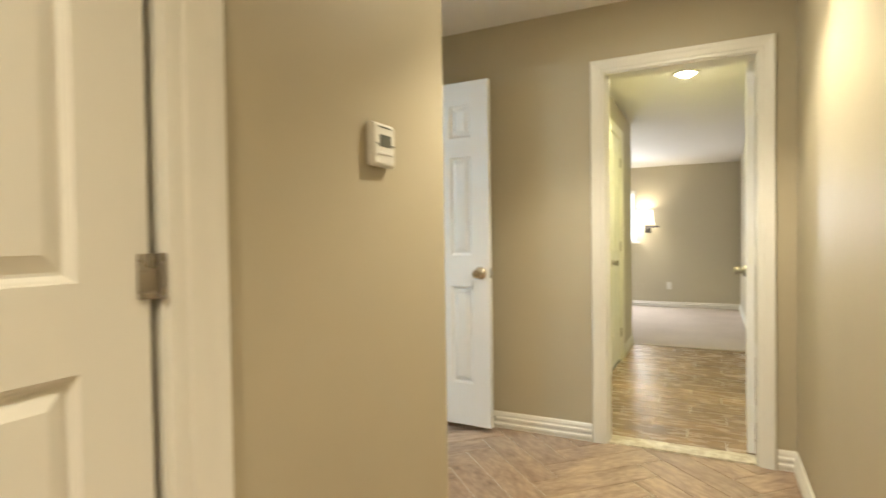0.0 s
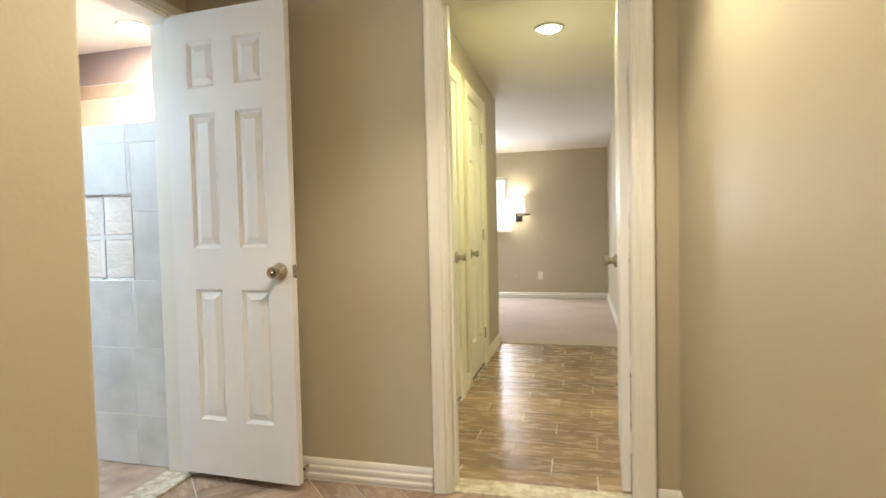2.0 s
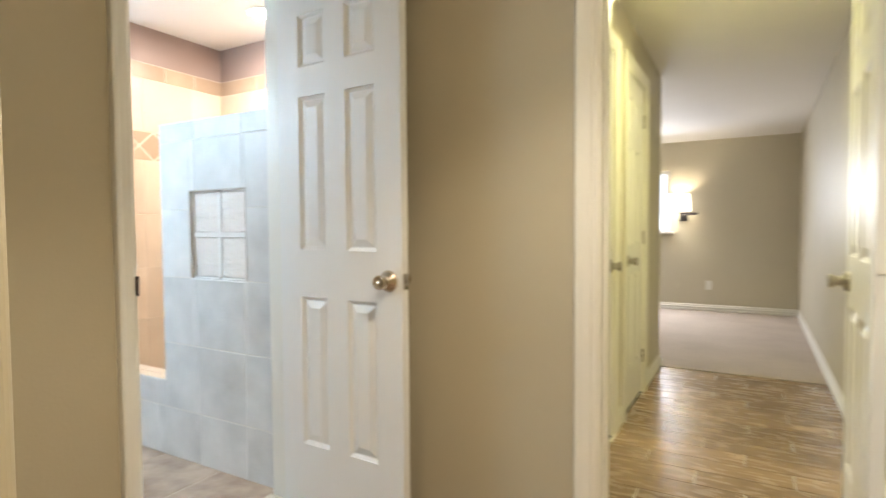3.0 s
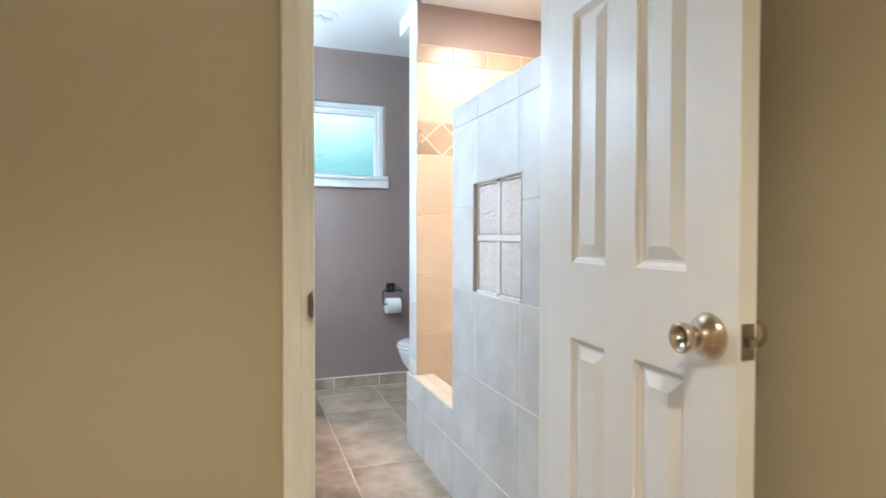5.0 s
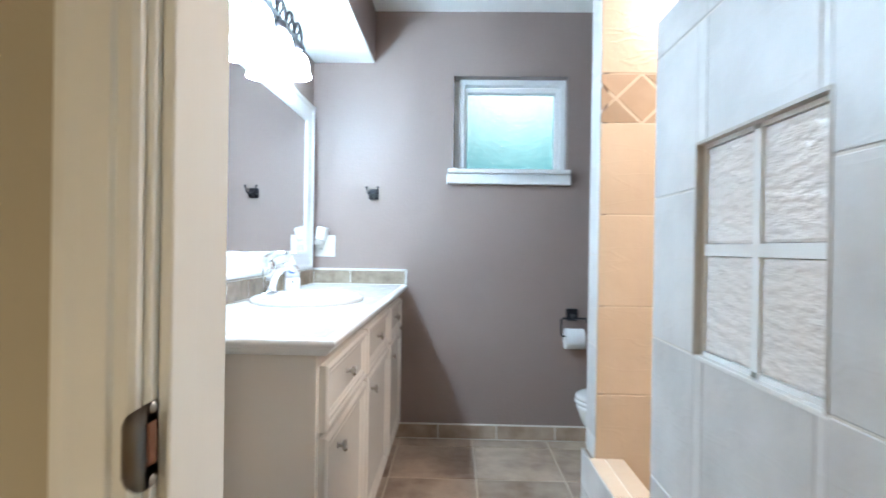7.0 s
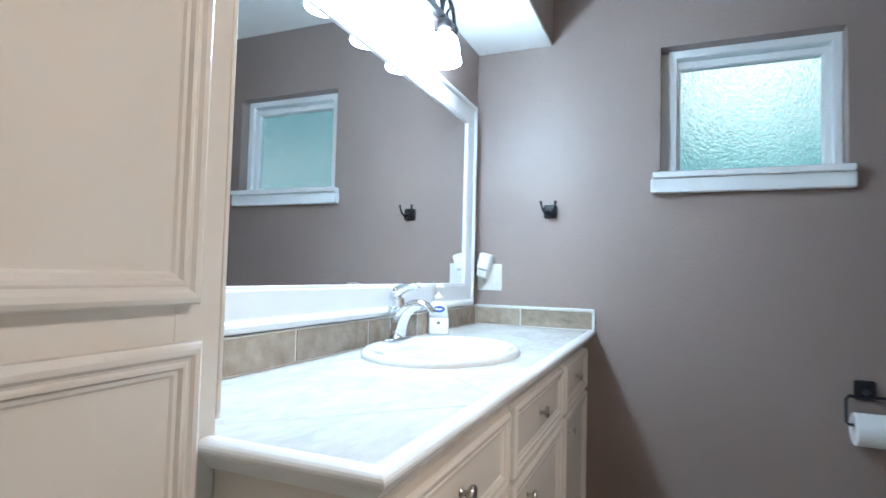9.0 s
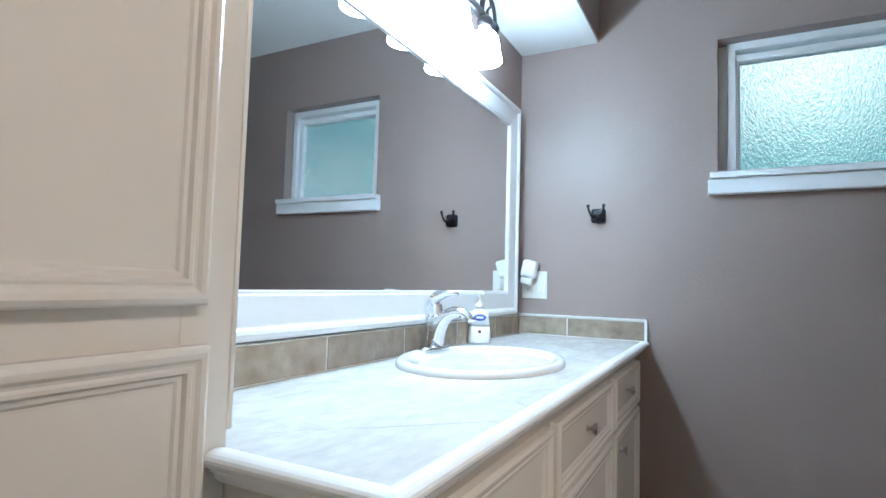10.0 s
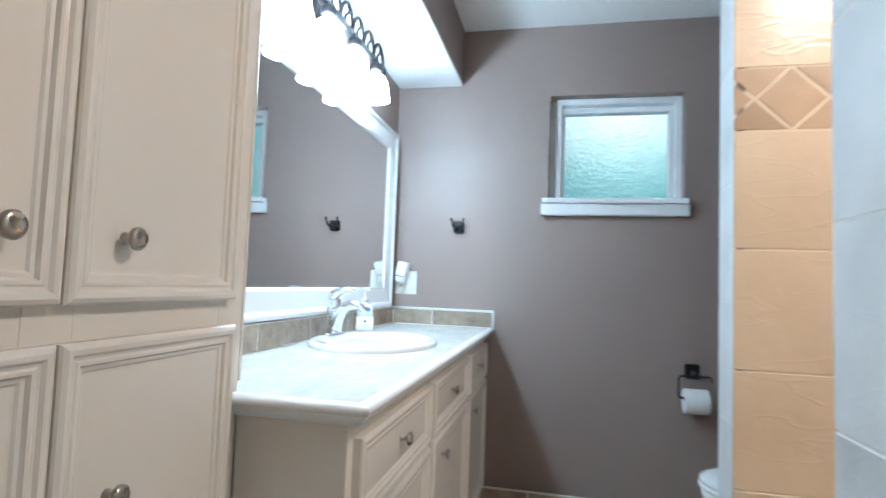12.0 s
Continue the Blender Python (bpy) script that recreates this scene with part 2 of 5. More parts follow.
def backdrop_material():
    """Out-of-focus trees with a bright gap of sky between them."""
    m = bpy.data.materials.new("garden_and_sky")
    m.use_nodes = True
    n, l = m.node_tree.nodes, m.node_tree.links
    p = n["Principled BSDF"]
    p.inputs["Base Color"].default_value = (0, 0, 0, 1)
    tc = n.new("ShaderNodeTexCoord")
    no = n.new("ShaderNodeTexNoise")
    no.inputs["Scale"].default_value, no.inputs["Detail"].default_value = 1.5, 6
    l.new(tc.outputs["Object"], no.inputs["Vector"])

    def gap(y, z, wide, high):
        move = n.new("ShaderNodeVectorMath")
        move.operation = "MULTIPLY_ADD"
        move.inputs[1].default_value = (0, 1 / wide, 1 / high)
        move.inputs[2].default_value = (0, -y / wide, -z / high)
        l.new(tc.outputs["Object"], move.inputs[0])
        far = n.new("ShaderNodeVectorMath")
        far.operation = "LENGTH"
        l.new(move.outputs[0], far.inputs[0])
        return far.outputs["Value"]

    both = n.new("ShaderNodeMath")
    both.operation = "MINIMUM"
    l.new(gap(4.45, 3.95, 0.80, 1.0), both.inputs[0])
    l.new(gap(7.60, 2.88, 0.50, 0.52), both.inputs[1])
    add = n.new("ShaderNodeMath")
    add.operation = "MULTIPLY_ADD"
    add.inputs[1].default_value = 1.7
    l.new(no.outputs["Fac"], add.inputs[0])
    l.new(both.outputs[0], add.inputs[2])
    mr = n.new("ShaderNodeMapRange")
    mr.inputs["From Min"].default_value, mr.inputs["From Max"].default_value = 1.06, 2.86
    l.new(add.outputs[0], mr.inputs["Value"])
    r = n.new("ShaderNodeValToRGB")
    r.color_ramp.elements[0].color, r.color_ramp.elements[0].position = (1.0, 1.0, 0.98, 1), 0.22
    r.color_ramp.elements[1].color, r.color_ramp.elements[1].position = (0.045, 0.17, 0.185, 1), 0.95
    for at, colour in ((0.40, (0.52, 0.80, 0.74, 1)), (0.52, (0.17, 0.40, 0.40, 1))):
        r.color_ramp.elements.new(at).color = colour
    l.new(mr.outputs["Result"], r.inputs["Fac"])
    l.new(r.outputs["Color"], p.inputs["Emission Color"])
    leaves = n.new("ShaderNodeTexNoise")
    leaves.inputs["Scale"].default_value, leaves.inputs["Detail"].default_value = 2.6, 5
    l.new(tc.outputs["Object"], leaves.inputs["Vector"])
    flicker = n.new("ShaderNodeMapRange")
    flicker.inputs["From Min"].default_value, flicker.inputs["From Max"].default_value = 0.35, 0.65
    flicker.inputs["To Min"].default_value, flicker.inputs["To Max"].default_value = 1.0, 2.9
    l.new(leaves.outputs["Fac"], flicker.inputs["Value"])
    l.new(flicker.outputs["Result"], p.inputs["Emission Strength"])
    return m


GARDEN = backdrop_material()


# ---- builders ----
ORIGIN = {}


def thing(name, base, label="", category="", group="", kind=""):
    ob = new(name)
    ob.location = base
    ob.empty_display_size = 0.05
    ORIGIN[ob.name] = Vector(base)
    return tagged(ob, label, category, group, kind)


def part(name, bm, mat, parent=None, label="", smooth=False):
    """Links a bmesh in world coordinates as one mesh object under parent."""
    base = ORIGIN[parent.name] if parent else Vector((0, 0, 0))
    bmesh.ops.translate(bm, verts=bm.verts, vec=-base)
    bmesh.ops.recalc_face_normals(bm, faces=bm.faces)
    me = bpy.data.meshes.new(name)
    bm.to_mesh(me)
    bm.free()
    me.materials.append(mat)
    if smooth:
        for f in me.polygons:
            f.use_smooth = True
    ob = new(name, me)
    ORIGIN[ob.name] = base
    if parent:
        ob.parent = parent
    if label:
        ob["label"] = label
    return ob


def solo(name, bm, mat, label, category, kind="", group="", smooth=False):
    return tagged(part(name, bm, mat, None, "", smooth), label, category, group, kind)


def add_box(bm, x0, x1, y0, y1, z0, z1, bevel=0.0, segments=2):
    res = bmesh.ops.create_cube(bm, size=1)
    vs = res["verts"]
    for v in vs:
        v.co = Vector(((x0 + x1) / 2 + v.co.x * abs(x1 - x0), (y0 + y1) / 2 + v.co.y * abs(y1 - y0), (z0 + z1) / 2 + v.co.z * abs(z1 - z0)))
    if bevel:
        es = list({e for v in vs for e in v.link_edges})
        bmesh.ops.bevel(bm, geom=es, offset=bevel, segments=segments, affect="EDGES", profile=0.5)
    return bm


def box(x0, x1, y0, y1, z0, z1, bevel=0.0, segments=2):
    return add_box(bmesh.new(), x0, x1, y0, y1, z0, z1, bevel, segments)


def lathe(profile, m, steps=24):
    """A turned body from (radius, height) pairs, put at the pose m."""
    bm = bmesh.new()
    rings = []
    for r, h in profile:
        if r < 1e-5:
            rings.append([bm.verts.new(m @ Vector((0, 0, h)))])
        else:
            rings.append([bm.verts.new(m @ Vector((r * math.cos(2 * math.pi * i / steps), r * math.sin(2 * math.pi * i / steps), h))) for i in range(steps)])
    for a, b in zip(rings, rings[1:]):
        for i in range(steps):
            j = (i + 1) % steps
            if len(a) == 1 and len(b) == 1:
                continue
            if len(a) == 1:
                bm.faces.new((a[0], b[i], b[j]))
            elif len(b) == 1:
                bm.faces.new((a[i], a[j], b[0]))
            else:
                bm.faces.new((a[i], a[j], b[j], b[i]))
    return bm


def tube(points, radius, steps=10, closed=False):
    """A round bar along points."""
    bm = bmesh.new()
    pts = [Vector(p) for p in points]
    rings = []
    for i, p in enumerate(pts):
        d = (pts[min(i + 1, len(pts) - 1)] - pts[max(i - 1, 0)]).normalized()
        if i == 0:
            up = Vector((0, 0, 1)) if abs(d.z) < 0.9 else Vector((1, 0, 0))
            u = d.cross(up).normalized()
        else:
            u = (u - d * u.dot(d)).normalized()
        v = d.cross(u).normalized()
        r = radius[i] if isinstance(radius, (list, tuple)) else radius
        rings.append([bm.verts.new(p + (u * math.cos(2 * math.pi * k / steps) + v * math.sin(2 * math.pi * k / steps)) * r) for k in range(steps)])
    for a, b in zip(rings, rings[1:]):
        for k in range(steps):
            j = (k + 1) % steps
            bm.faces.new((a[k], a[j], b[j], b[k]))
    bm.faces.new(rings[0])
    bm.faces.new(rings[-1])
    return bm


def rings(w, h, profile, m, hole=False):
    """A rectangular panel w by h in local x, z: rings of (inset, depth) from its edge inwards, depth along -y; the last is filled unless hole."""
    bm = bmesh.new()
    loops = []
    for inset, depth in profile:
        a, b = w - inset, h - inset
        loops.append([bm.verts.new(m @ Vector(c)) for c in ((inset, -depth, inset), (a, -depth, inset), (a, -depth, b), (inset, -depth, b))])
    for p, q in zip(loops, loops[1:]):
        for i in range(4):
            j = (i + 1) % 4
            bm.faces.new((p[i], p[j], q[j], q[i]))
    if not hole:
        bm.faces.new(loops[-1])
    return bm


def facing(x, y, z, side):
    """A frame whose local -y looks along side: '-y', '+y', '+x' or '-x'; local x runs to the viewer's right."""
    return pose(x, y, z, 0, 0, {"-y": 0, "+x": 90, "+y": 180, "-x": -90}[side])


def extrude(profile, p0, p1, out, mitre0=0.0, mitre1=0.0):
    """A moulding: profile of (out, up) pairs run from p0 to p1 in the plan; out is the way it stands off. mitre lengthens an end by that times out."""
    a, b, o = Vector(p0), Vector(p1), Vector(out)
    d = (b - a).normalized()
    bm = bmesh.new()
    r0 = [bm.verts.new(a + o * u + Vector((0, 0, v)) - d * (mitre0 * u)) for u, v in profile]
    r1 = [bm.verts.new(b + o * u + Vector((0, 0, v)) + d * (mitre1 * u)) for u, v in profile]
    k = len(profile)
    for i in range(k):
        j = (i + 1) % k
        bm.faces.new((r0[i], r0[j], r1[j], r1[i]))
    bm.faces.new(r0)
    bm.faces.new(list(reversed(r1)))
    return bm


def wall(name, axis, at0, at1, a0, a1, z0, z1, openings, mat, label):
    """A wall across axis from at0 to at1, along the other axis from a0 to a1, with openings (b0, b1, low, high) through it."""
    bm = bmesh.new()
    cuts = sorted({a0, a1, *[o[0] for o in openings], *[o[1] for o in openings]})
    for c0, c1 in zip(cuts, cuts[1:]):
        spans, low = [], z0
        for o in sorted(openings, key=lambda q: q[2]):
            if o[0] <= c0 and o[1] >= c1:
                if o[2] > low:
                    spans.append((low, o[2]))
                low = o[3]
        if low < z1:
            spans.append((low, z1))
        for s0, s1 in spans:
            if axis == "x":
                add_box(bm, at0, at1, c0, c1, s0, s1)
            else:
                add_box(bm, c0, c1, at0, at1, s0, s1)
    bmesh.ops.remove_doubles(bm, verts=bm.verts, dist=1e-5)
    return solo(name, bm, mat, label, "wall", "structure")


CASE = ((0.0, 0.0), (0.0, 0.010), (0.006, 0.013), (0.020, 0.013), (0.024, 0.017), (0.050, 0.019), (0.062, 0.022), (0.074, 0.022), (0.078, 0.018), (0.078, 0.0))


def casing(frame_thing, axis, face, out, a0, a1, top, reveal=0.006, wide=1.0):
    """Three mitred casing boards round an opening from a0 to a1 up to top, on the wall face; out is +1 or -1 along the axis."""
    def at(along, off, z):
        return Vector((face + out * off, along, z)) if axis == "x" else Vector((along, face + out * off, z))
    for side in ("jamb0", "head", "jamb1"):
        bm = bmesh.new()
        rows = []
        for w, h in CASE:
            w = w * wide + reveal
            if side == "jamb0":
                ends = (at(a0 - w, h, 0.0), at(a0 - w, h, top + w))
            elif side == "jamb1":
                ends = (at(a1 + w, h, 0.0), at(a1 + w, h, top + w))
            else:
                ends = (at(a0 - w, h, top + w), at(a1 + w, h, top + w))
            rows.append([bm.verts.new(e) for e in ends])
        for p, q in zip(rows, rows[1:] + rows[:1]):
            bm.faces.new((p[0], p[1], q[1], q[0]))
        bm.faces.new([r[0] for r in rows])
        bm.faces.new([r[1] for r in reversed(rows)])
        part("casing", bm, TRIM, frame_thing)


def jambs(frame_thing, axis, t0, t1, a0, a1, top, thick=0.018):
    """The lining of an opening: two jambs and a head, with a stop bead in the middle."""
    for b0, b1, z0, z1 in ((a0, a0 + thick, 0, top), (a1 - thick, a1, 0, top), (a0 + thick, a1 - thick, top - thick, top)):
        bm = box(t0, t1, b0, b1, z0, z1, 0.0015) if axis == "x" else box(b0, b1, t0, t1, z0, z1, 0.0015)
        part("jamb", bm, TRIM, frame_thing)


BASE = ((0, 0), (0.014, 0), (0.014, 0.012), (0.018, 0.020), (0.018, 0.034), (0.013, 0.040), (0.013, 0.052), (0.017, 0.058), (0.017, 0.072), (0.011, 0.080), (0.011, 0.094), (0.008, 0.106), (0.004, 0.114), (0, 0.114))


def baseboard(p0, p1, out, m0=0.0, m1=0.0, scale=0.86):
    return solo("baseboard", extrude([(u, v * scale) for u, v in BASE], p0, p1, out, m0, m1), TRIM,
                "white painted ridged baseboard along the wall", "baseboard", "structure")


def knob_set(parent, m, mat, name="door_knob", length=0.062, radius=0.0255):
    """A door knob with a domed rose and a turn button in its cupped face, axis along local z of m."""
    r, h = radius, length
    knob = part(name, lathe([(0, 0), (0.0375, 0), (0.0385, 0.003), (0.035, 0.010), (0.026, 0.016), (0.0175, 0.021), (0.0155, 0.028), (0.017, h * 0.58), (r * 0.9, h * 0.72), (r, h * 0.86),
                             (r * 0.97, h * 0.96), (r * 0.86, h), (r * 0.74, h - 0.001), (r * 0.66, h - 0.007), (0, h - 0.009)], m, 32), mat, parent, "", True)
    part("turn_button", _moved(box(-0.011, 0.011, -0.0028, 0.0028, h - 0.010, h - 0.001, 0.0015), m @ pose(0, 0, 0, 0, 0, 20)), mat, knob)


def _moved(bm, m):
    bmesh.ops.transform(bm, matrix=m, verts=bm.verts)
    return bm


def hinge(parent, x, y, z, axis, mat=NICKEL):
    bm = tube([(x, y, z - 0.045), (x, y, z + 0.045)], 0.006, 8)
    if axis == "x":
        add_box(bm, x - 0.002, x + 0.002, y - 0.03, y + 0.03, z - 0.044, z + 0.044)
    else:
        add_box(bm, x - 0.03, x + 0.03, y - 0.002, y + 0.002, z - 0.044, z + 0.044)
    part("hinge", bm, mat, parent)


def six_panel_door(name, w, h, thick, m, label, knob_x=None, mat=DOOR, knob_mat=KNOB, both=True, rail=(0.0, 0.0)):
    """A moulded six-panel door, local x from 0 to w, y from 0 (front) to thick, z up."""
    root = thing(name, m.translation, label, "door", kind="structure")
    stile, mull = 0.112, 0.100
    pw = (w - 2 * stile - mull) / 2
    xs = (stile, stile + pw + mull)
    rows_z = ((0.122 * h, 0.408 * h + rail[0]), (0.497 * h + rail[1], 0.785 * h), (0.840 * h, 0.937 * h))
    xcut = sorted({0, w, *[a for x in xs for a in (x, x + pw)]})
    zcut = sorted({0, h, *[a for r in rows_z for a in r]})
    bm = bmesh.new()
    for x0, x1 in zip(xcut, xcut[1:]):
        for z0, z1 in zip(zcut, zcut[1:]):
            hole = any(abs(x0 - x) < 1e-6 for x in xs) and any(abs(z0 - r[0]) < 1e-6 for r in rows_z)
            if not hole:
                add_box(bm, x0, x1, 0, thick, z0, z1)
    bmesh.ops.remove_doubles(bm, verts=bm.verts, dist=1e-5)
    bm.verts.index_update()
    seen = {}
    for f in bm.faces:
        seen.setdefault(tuple(sorted(v.index for v in f.verts)), []).append(f)
    bmesh.ops.delete(bm, geom=[f for fs in seen.values() if len(fs) > 1 for f in fs], context="FACES_ONLY")
    bmesh.ops.transform(bm, matrix=m, verts=bm.verts)
    part("door_frame", bm, mat, root)
    prof = [(0, 0), (0.002, -0.004), (0.006, -0.006), (0.012, -0.0115), (0.017, -0.0115), (0.040, -0.0025), (0.042, -0.0015)]
    for z0, z1 in rows_z:
        for x in xs:
            bm = rings(pw, z1 - z0, prof, m @ pose(x, 0, z0))
            if both:
                b2 = rings(pw, z1 - z0, prof, m @ pose(x + pw, thick, z0, 0, 0, 180))
                tmp = bpy.data.meshes.new("tmp")
                b2.to_mesh(tmp)
                bm.from_mesh(tmp)
                b2.free()
                bpy.data.meshes.remove(tmp)
            part("panel", bm, mat, root)
    if knob_x is not None:
        zk = 0.907
        knob_set(root, m @ pose(knob_x, 0, zk, 90), knob_mat)
        if both:
            knob_set(root, m @ pose(knob_x, thick, zk, -90), knob_mat)
    return root


def piece(poly, z0, z1, chamfer=0.0015):
    """A tile from a plan polygon, with a fine chamfer round its top."""
    c = [sum(p[0] for p in poly) / len(poly), sum(p[1] for p in poly) / len(poly)]
    def inset(p):
        d = Vector((c[0] - p[0], c[1] - p[1]))
        d = d.normalized() * min(chamfer * 1.4, d.length * 0.3)
        return (p[0] + d.x, p[1] + d.y)
    verts, faces, k = [], [], len(poly)
    verts += [(p[0], p[1], z0) for p in poly] + [(p[0], p[1], z1 - chamfer) for p in poly] + [(*inset(p), z1) for p in poly]
    for i in range(k):
        j = (i + 1) % k
        faces += [(i, j, k + j, k + i), (k + i, k + j, 2 * k + j, 2 * k + i)]
    faces.append(tuple(range(2 * k, 3 * k)))
    me = bpy.data.meshes.new("tile")
    me.from_pydata(verts, [], faces)
    return me


def clip(poly, x0, x1, y0, y1):
    for axis, value, sign in ((0, x0, 1), (0, x1, -1), (1, y0, 1), (1, y1, -1)):
        out = []
        for p, q in zip(poly, poly[1:] + poly[:1]):
            a, b = (p[axis] - value) * sign, (q[axis] - value) * sign
            if a >= 0:
                out.append(p)
            if (a < 0) != (b < 0):
                t = a / (a - b)
                out.append((p[0] + (q[0] - p[0]) * t, p[1] + (q[1] - p[1]) * t))
        poly = out
        if len(poly) < 3:
            return []
    return poly


def wall_tile(parent, m, w, h, mat, name="tile", depth=0.008, cache={}):
    """One wall tile, local x to the viewer's right, z up, standing off along local -y; alike tiles share a mesh."""
    key = (round(w, 4), round(h, 4), mat.name, depth)
    if key not in cache:
        bm = rings(w, h, [(0, 0), (0, depth - 0.0015), (0.0015, depth)], Matrix.Identity(4))
        bmesh.ops.recalc_face_normals(bm, faces=bm.faces)
        me = bpy.data.meshes.new("tile")
        bm.to_mesh(me)
        bm.free()
        me.materials.append(mat)
        cache[key] = me
    ob = new(name, cache[key])
    ob.parent = parent
    base = parent.matrix_basis.translation if parent.type == "EMPTY" else Vector((0, 0, 0))
    ob.matrix_basis = Matrix.Translation(-base) @ m
    return ob


# ---- structure: hall ----
wall("wall_hall_left", "x", -0.298, -0.178, -1.3, 2.548, 0, HC, [(0.70, 1.488, 0, 2.05)], TAN, "tan painted hall wall with a closet door")
bm = bmesh.new()
bm.from_mesh(bpy.data.objects["wall_hall_left"].data)
bmesh.ops.bevel(bm, geom=[e for e in bm.edges if all(abs(v.co.x + 0.178) < 1e-4 and abs(v.co.y - 2.548) < 1e-4 for v in e.verts)], offset=0.02, segments=5, affect="EDGES", profile=0.5)
bm.to_mesh(bpy.data.objects["wall_hall_left"].data)
bm.free()
wall("wall_alcove", "y", 2.428, 2.548, -1.16, -0.298, 0, HC, [], TAN, "tan painted wall of the door alcove")
wall("wall_bath_hall_side", "x", -1.16, -1.10, 2.548, 3.947, 0, HC, [(3.206, 3.878, 0, 2.072)], TAN, "tan painted wall round the bathroom door")
wall("wall_bedroom_hall_side", "y", 3.947, 4.007, -1.16, 1.0, 0, HC, [(0.097, 0.853, 0, 2.048)], TAN, "tan painted wall round the bedroom doorway")
wall("wall_hall_right", "x", 1.0, 1.12, -1.3, 4.007, 0, HC, [], TAN, "plain tan painted hall wall")
wall("wall_hall_back", "y", -1.42, -1.3, -0.298, 1.12, 0, HC, [], TAN, "plain tan painted end wall")
solo("ceiling_hall", box(-1.16, 1.12, -1.42, 4.007, HC, HC + 0.1), CEILING, "white painted hall ceiling", "ceiling", "structure")
# unseen closet shell; its near-black colour stands for shade behind the door gap
wall("wall_closet_back", "x", -0.75, -0.70, 0.5, 1.7, 0, HC, [], GAP_SHADE, "unseen closet back wall, coloured near-black for shade")
wall("wall_closet_side", "y", 0.45, 0.50, -0.75, -0.298, 0, HC, [], GAP_SHADE, "unseen closet side wall, coloured near-black for shade")
wall("wall_closet_side", "y", 1.70, 1.75, -0.75, -0.298, 0, HC, [], GAP_SHADE, "unseen closet side wall, coloured near-black for shade")
solo("ceiling_closet", box(-0.75, -0.298, 0.45, 1.75, HC, HC + 0.05), GAP_SHADE, "unseen closet ceiling, coloured near-black for shade", "ceiling", "structure")

# ---- structure: bedroom ----
wall("wall_bedroom_inner_side", "y", 4.007, 4.067, -0.25, 1.0, 0, RC, [(0.097, 0.853, 0, 2.048)], GREIGE, "greige painted wall round the bedroom doorway")
wall("wall_closets", "x", -0.25, -0.13, 4.067, 6.87, 0, RC, [(4.52, 5.235, 0, 2.05), (5.52, 6.135, 0, 2.05)], GREIGE, "greige painted wall with two closet doors")
wall("wall_bedroom_right", "x", 1.0, 1.12, 4.007, 10.27, 0, RC, [], GREIGE, "plain greige bedroom wall")
wall("wall_bedroom_far", "y", 10.15, 10.27, -3.1, 1.12, 0, RC, [(-1.45, -0.475, 1.05, 1.87)], GREIGE, "greige bedroom wall with a window and a wall lamp")
wall("wall_bedroom_left", "x", -3.22, -3.1, 6.75, 10.27, 0, RC, [], GREIGE, "plain greige bedroom wall")
wall("wall_bedroom_near", "y", 6.75, 6.87, -3.1, -0.25, 0, RC, [], GREIGE, "plain greige bedroom wall")
solo("ceiling_bedroom", box(-3.22, 1.12, 4.007, 10.27, RC, RC + 0.1), CEILING, "white painted bedroom ceiling", "ceiling", "structure")
for v in bpy.data.objects["ceiling_bedroom"].data.vertices:   # sags a little towards the far wall
    v.co.z += -0.10 if v.co.y > 9 else 0.024

# ---- structure: bathroom ----
wall("wall_mirror", "y", 2.48, 2.60, -3.97, -1.16, 0, BC, [], MAUVE, "mauve painted wall behind the vanity")
wall("wall_window", "x", -3.97, -3.85, 2.60, 4.85, 0, BC, [(3.41, 4.065, 1.50, 2.085)], MAUVE, "mauve painted wall with a small frosted window")
wall("wall_bath_north", "y", 4.735, 4.85, -3.85, -1.16, 0, BC, [], MAUVE, "mauve painted wall above the shower tiles")
wall("wall_bath_inner_side", "x", -1.22, -1.16, 2.60, 4.735, 0, BC, [(3.206, 3.878, 0, 2.072)], MAUVE, "mauve painted wall round the bathroom door")
wing = wall("wall_shower_wing", "x", -2.722, -2.608, 3.933, 4.735, 0, BC, [], MAUVE, "tiled wing wall between shower and toilet")
solo("ceiling_bathroom", box(-3.97, -1.16, 2.48, 4.85, BC, BC + 0.1), CEILING, "white painted bathroom ceiling", "ceiling", "structure")
solo("ceiling_shower", box(-2.608, -1.22, 3.95, 4.735, 2.32, 2.36), CEILING, "white painted lowered shower ceiling", "ceiling", "structure")
solo("wall_shower_header", box(-2.608, -1.22, 3.925, 3.95, 2.32, BC), MAUVE, "mauve painted header over the shower", "wall", "structure")
solo("wall_soffit", box(-3.85, -1.22, 2.60, 2.953, 2.168, BC), MAUVE, "mauve painted soffit over the vanity", "soffit", "structure")
solo("ceiling_soffit", box(-3.848, -1.222, 2.602, 2.950, 2.156, 2.168), CEILING, "white underside of the soffit", "ceiling", "structure")

# half wall of the shower: a hole for the glass blocks
half = wall("wall_shower_half", "y", 3.907, 4.026, -2.018, -1.22, 0, 1.634, [(-1.797, -1.412, 0.893, 1.308)], GROUT, "half-height shower wall clad in pale grey tiles with glass blocks")
curb = solo("wall_shower_curb", box(-2.608, -2.0185, 3.907, 4.020, 0, 0.378), GROUT, "low tiled shower curb with a tan tile cap", "curb", "structure")
solo("shower_floor", box(-2.608, -1.22, 4.020, 4.735, -0.1, 0.05), TAN_GROUT, "tan tiled shower floor", "floor", "structure")

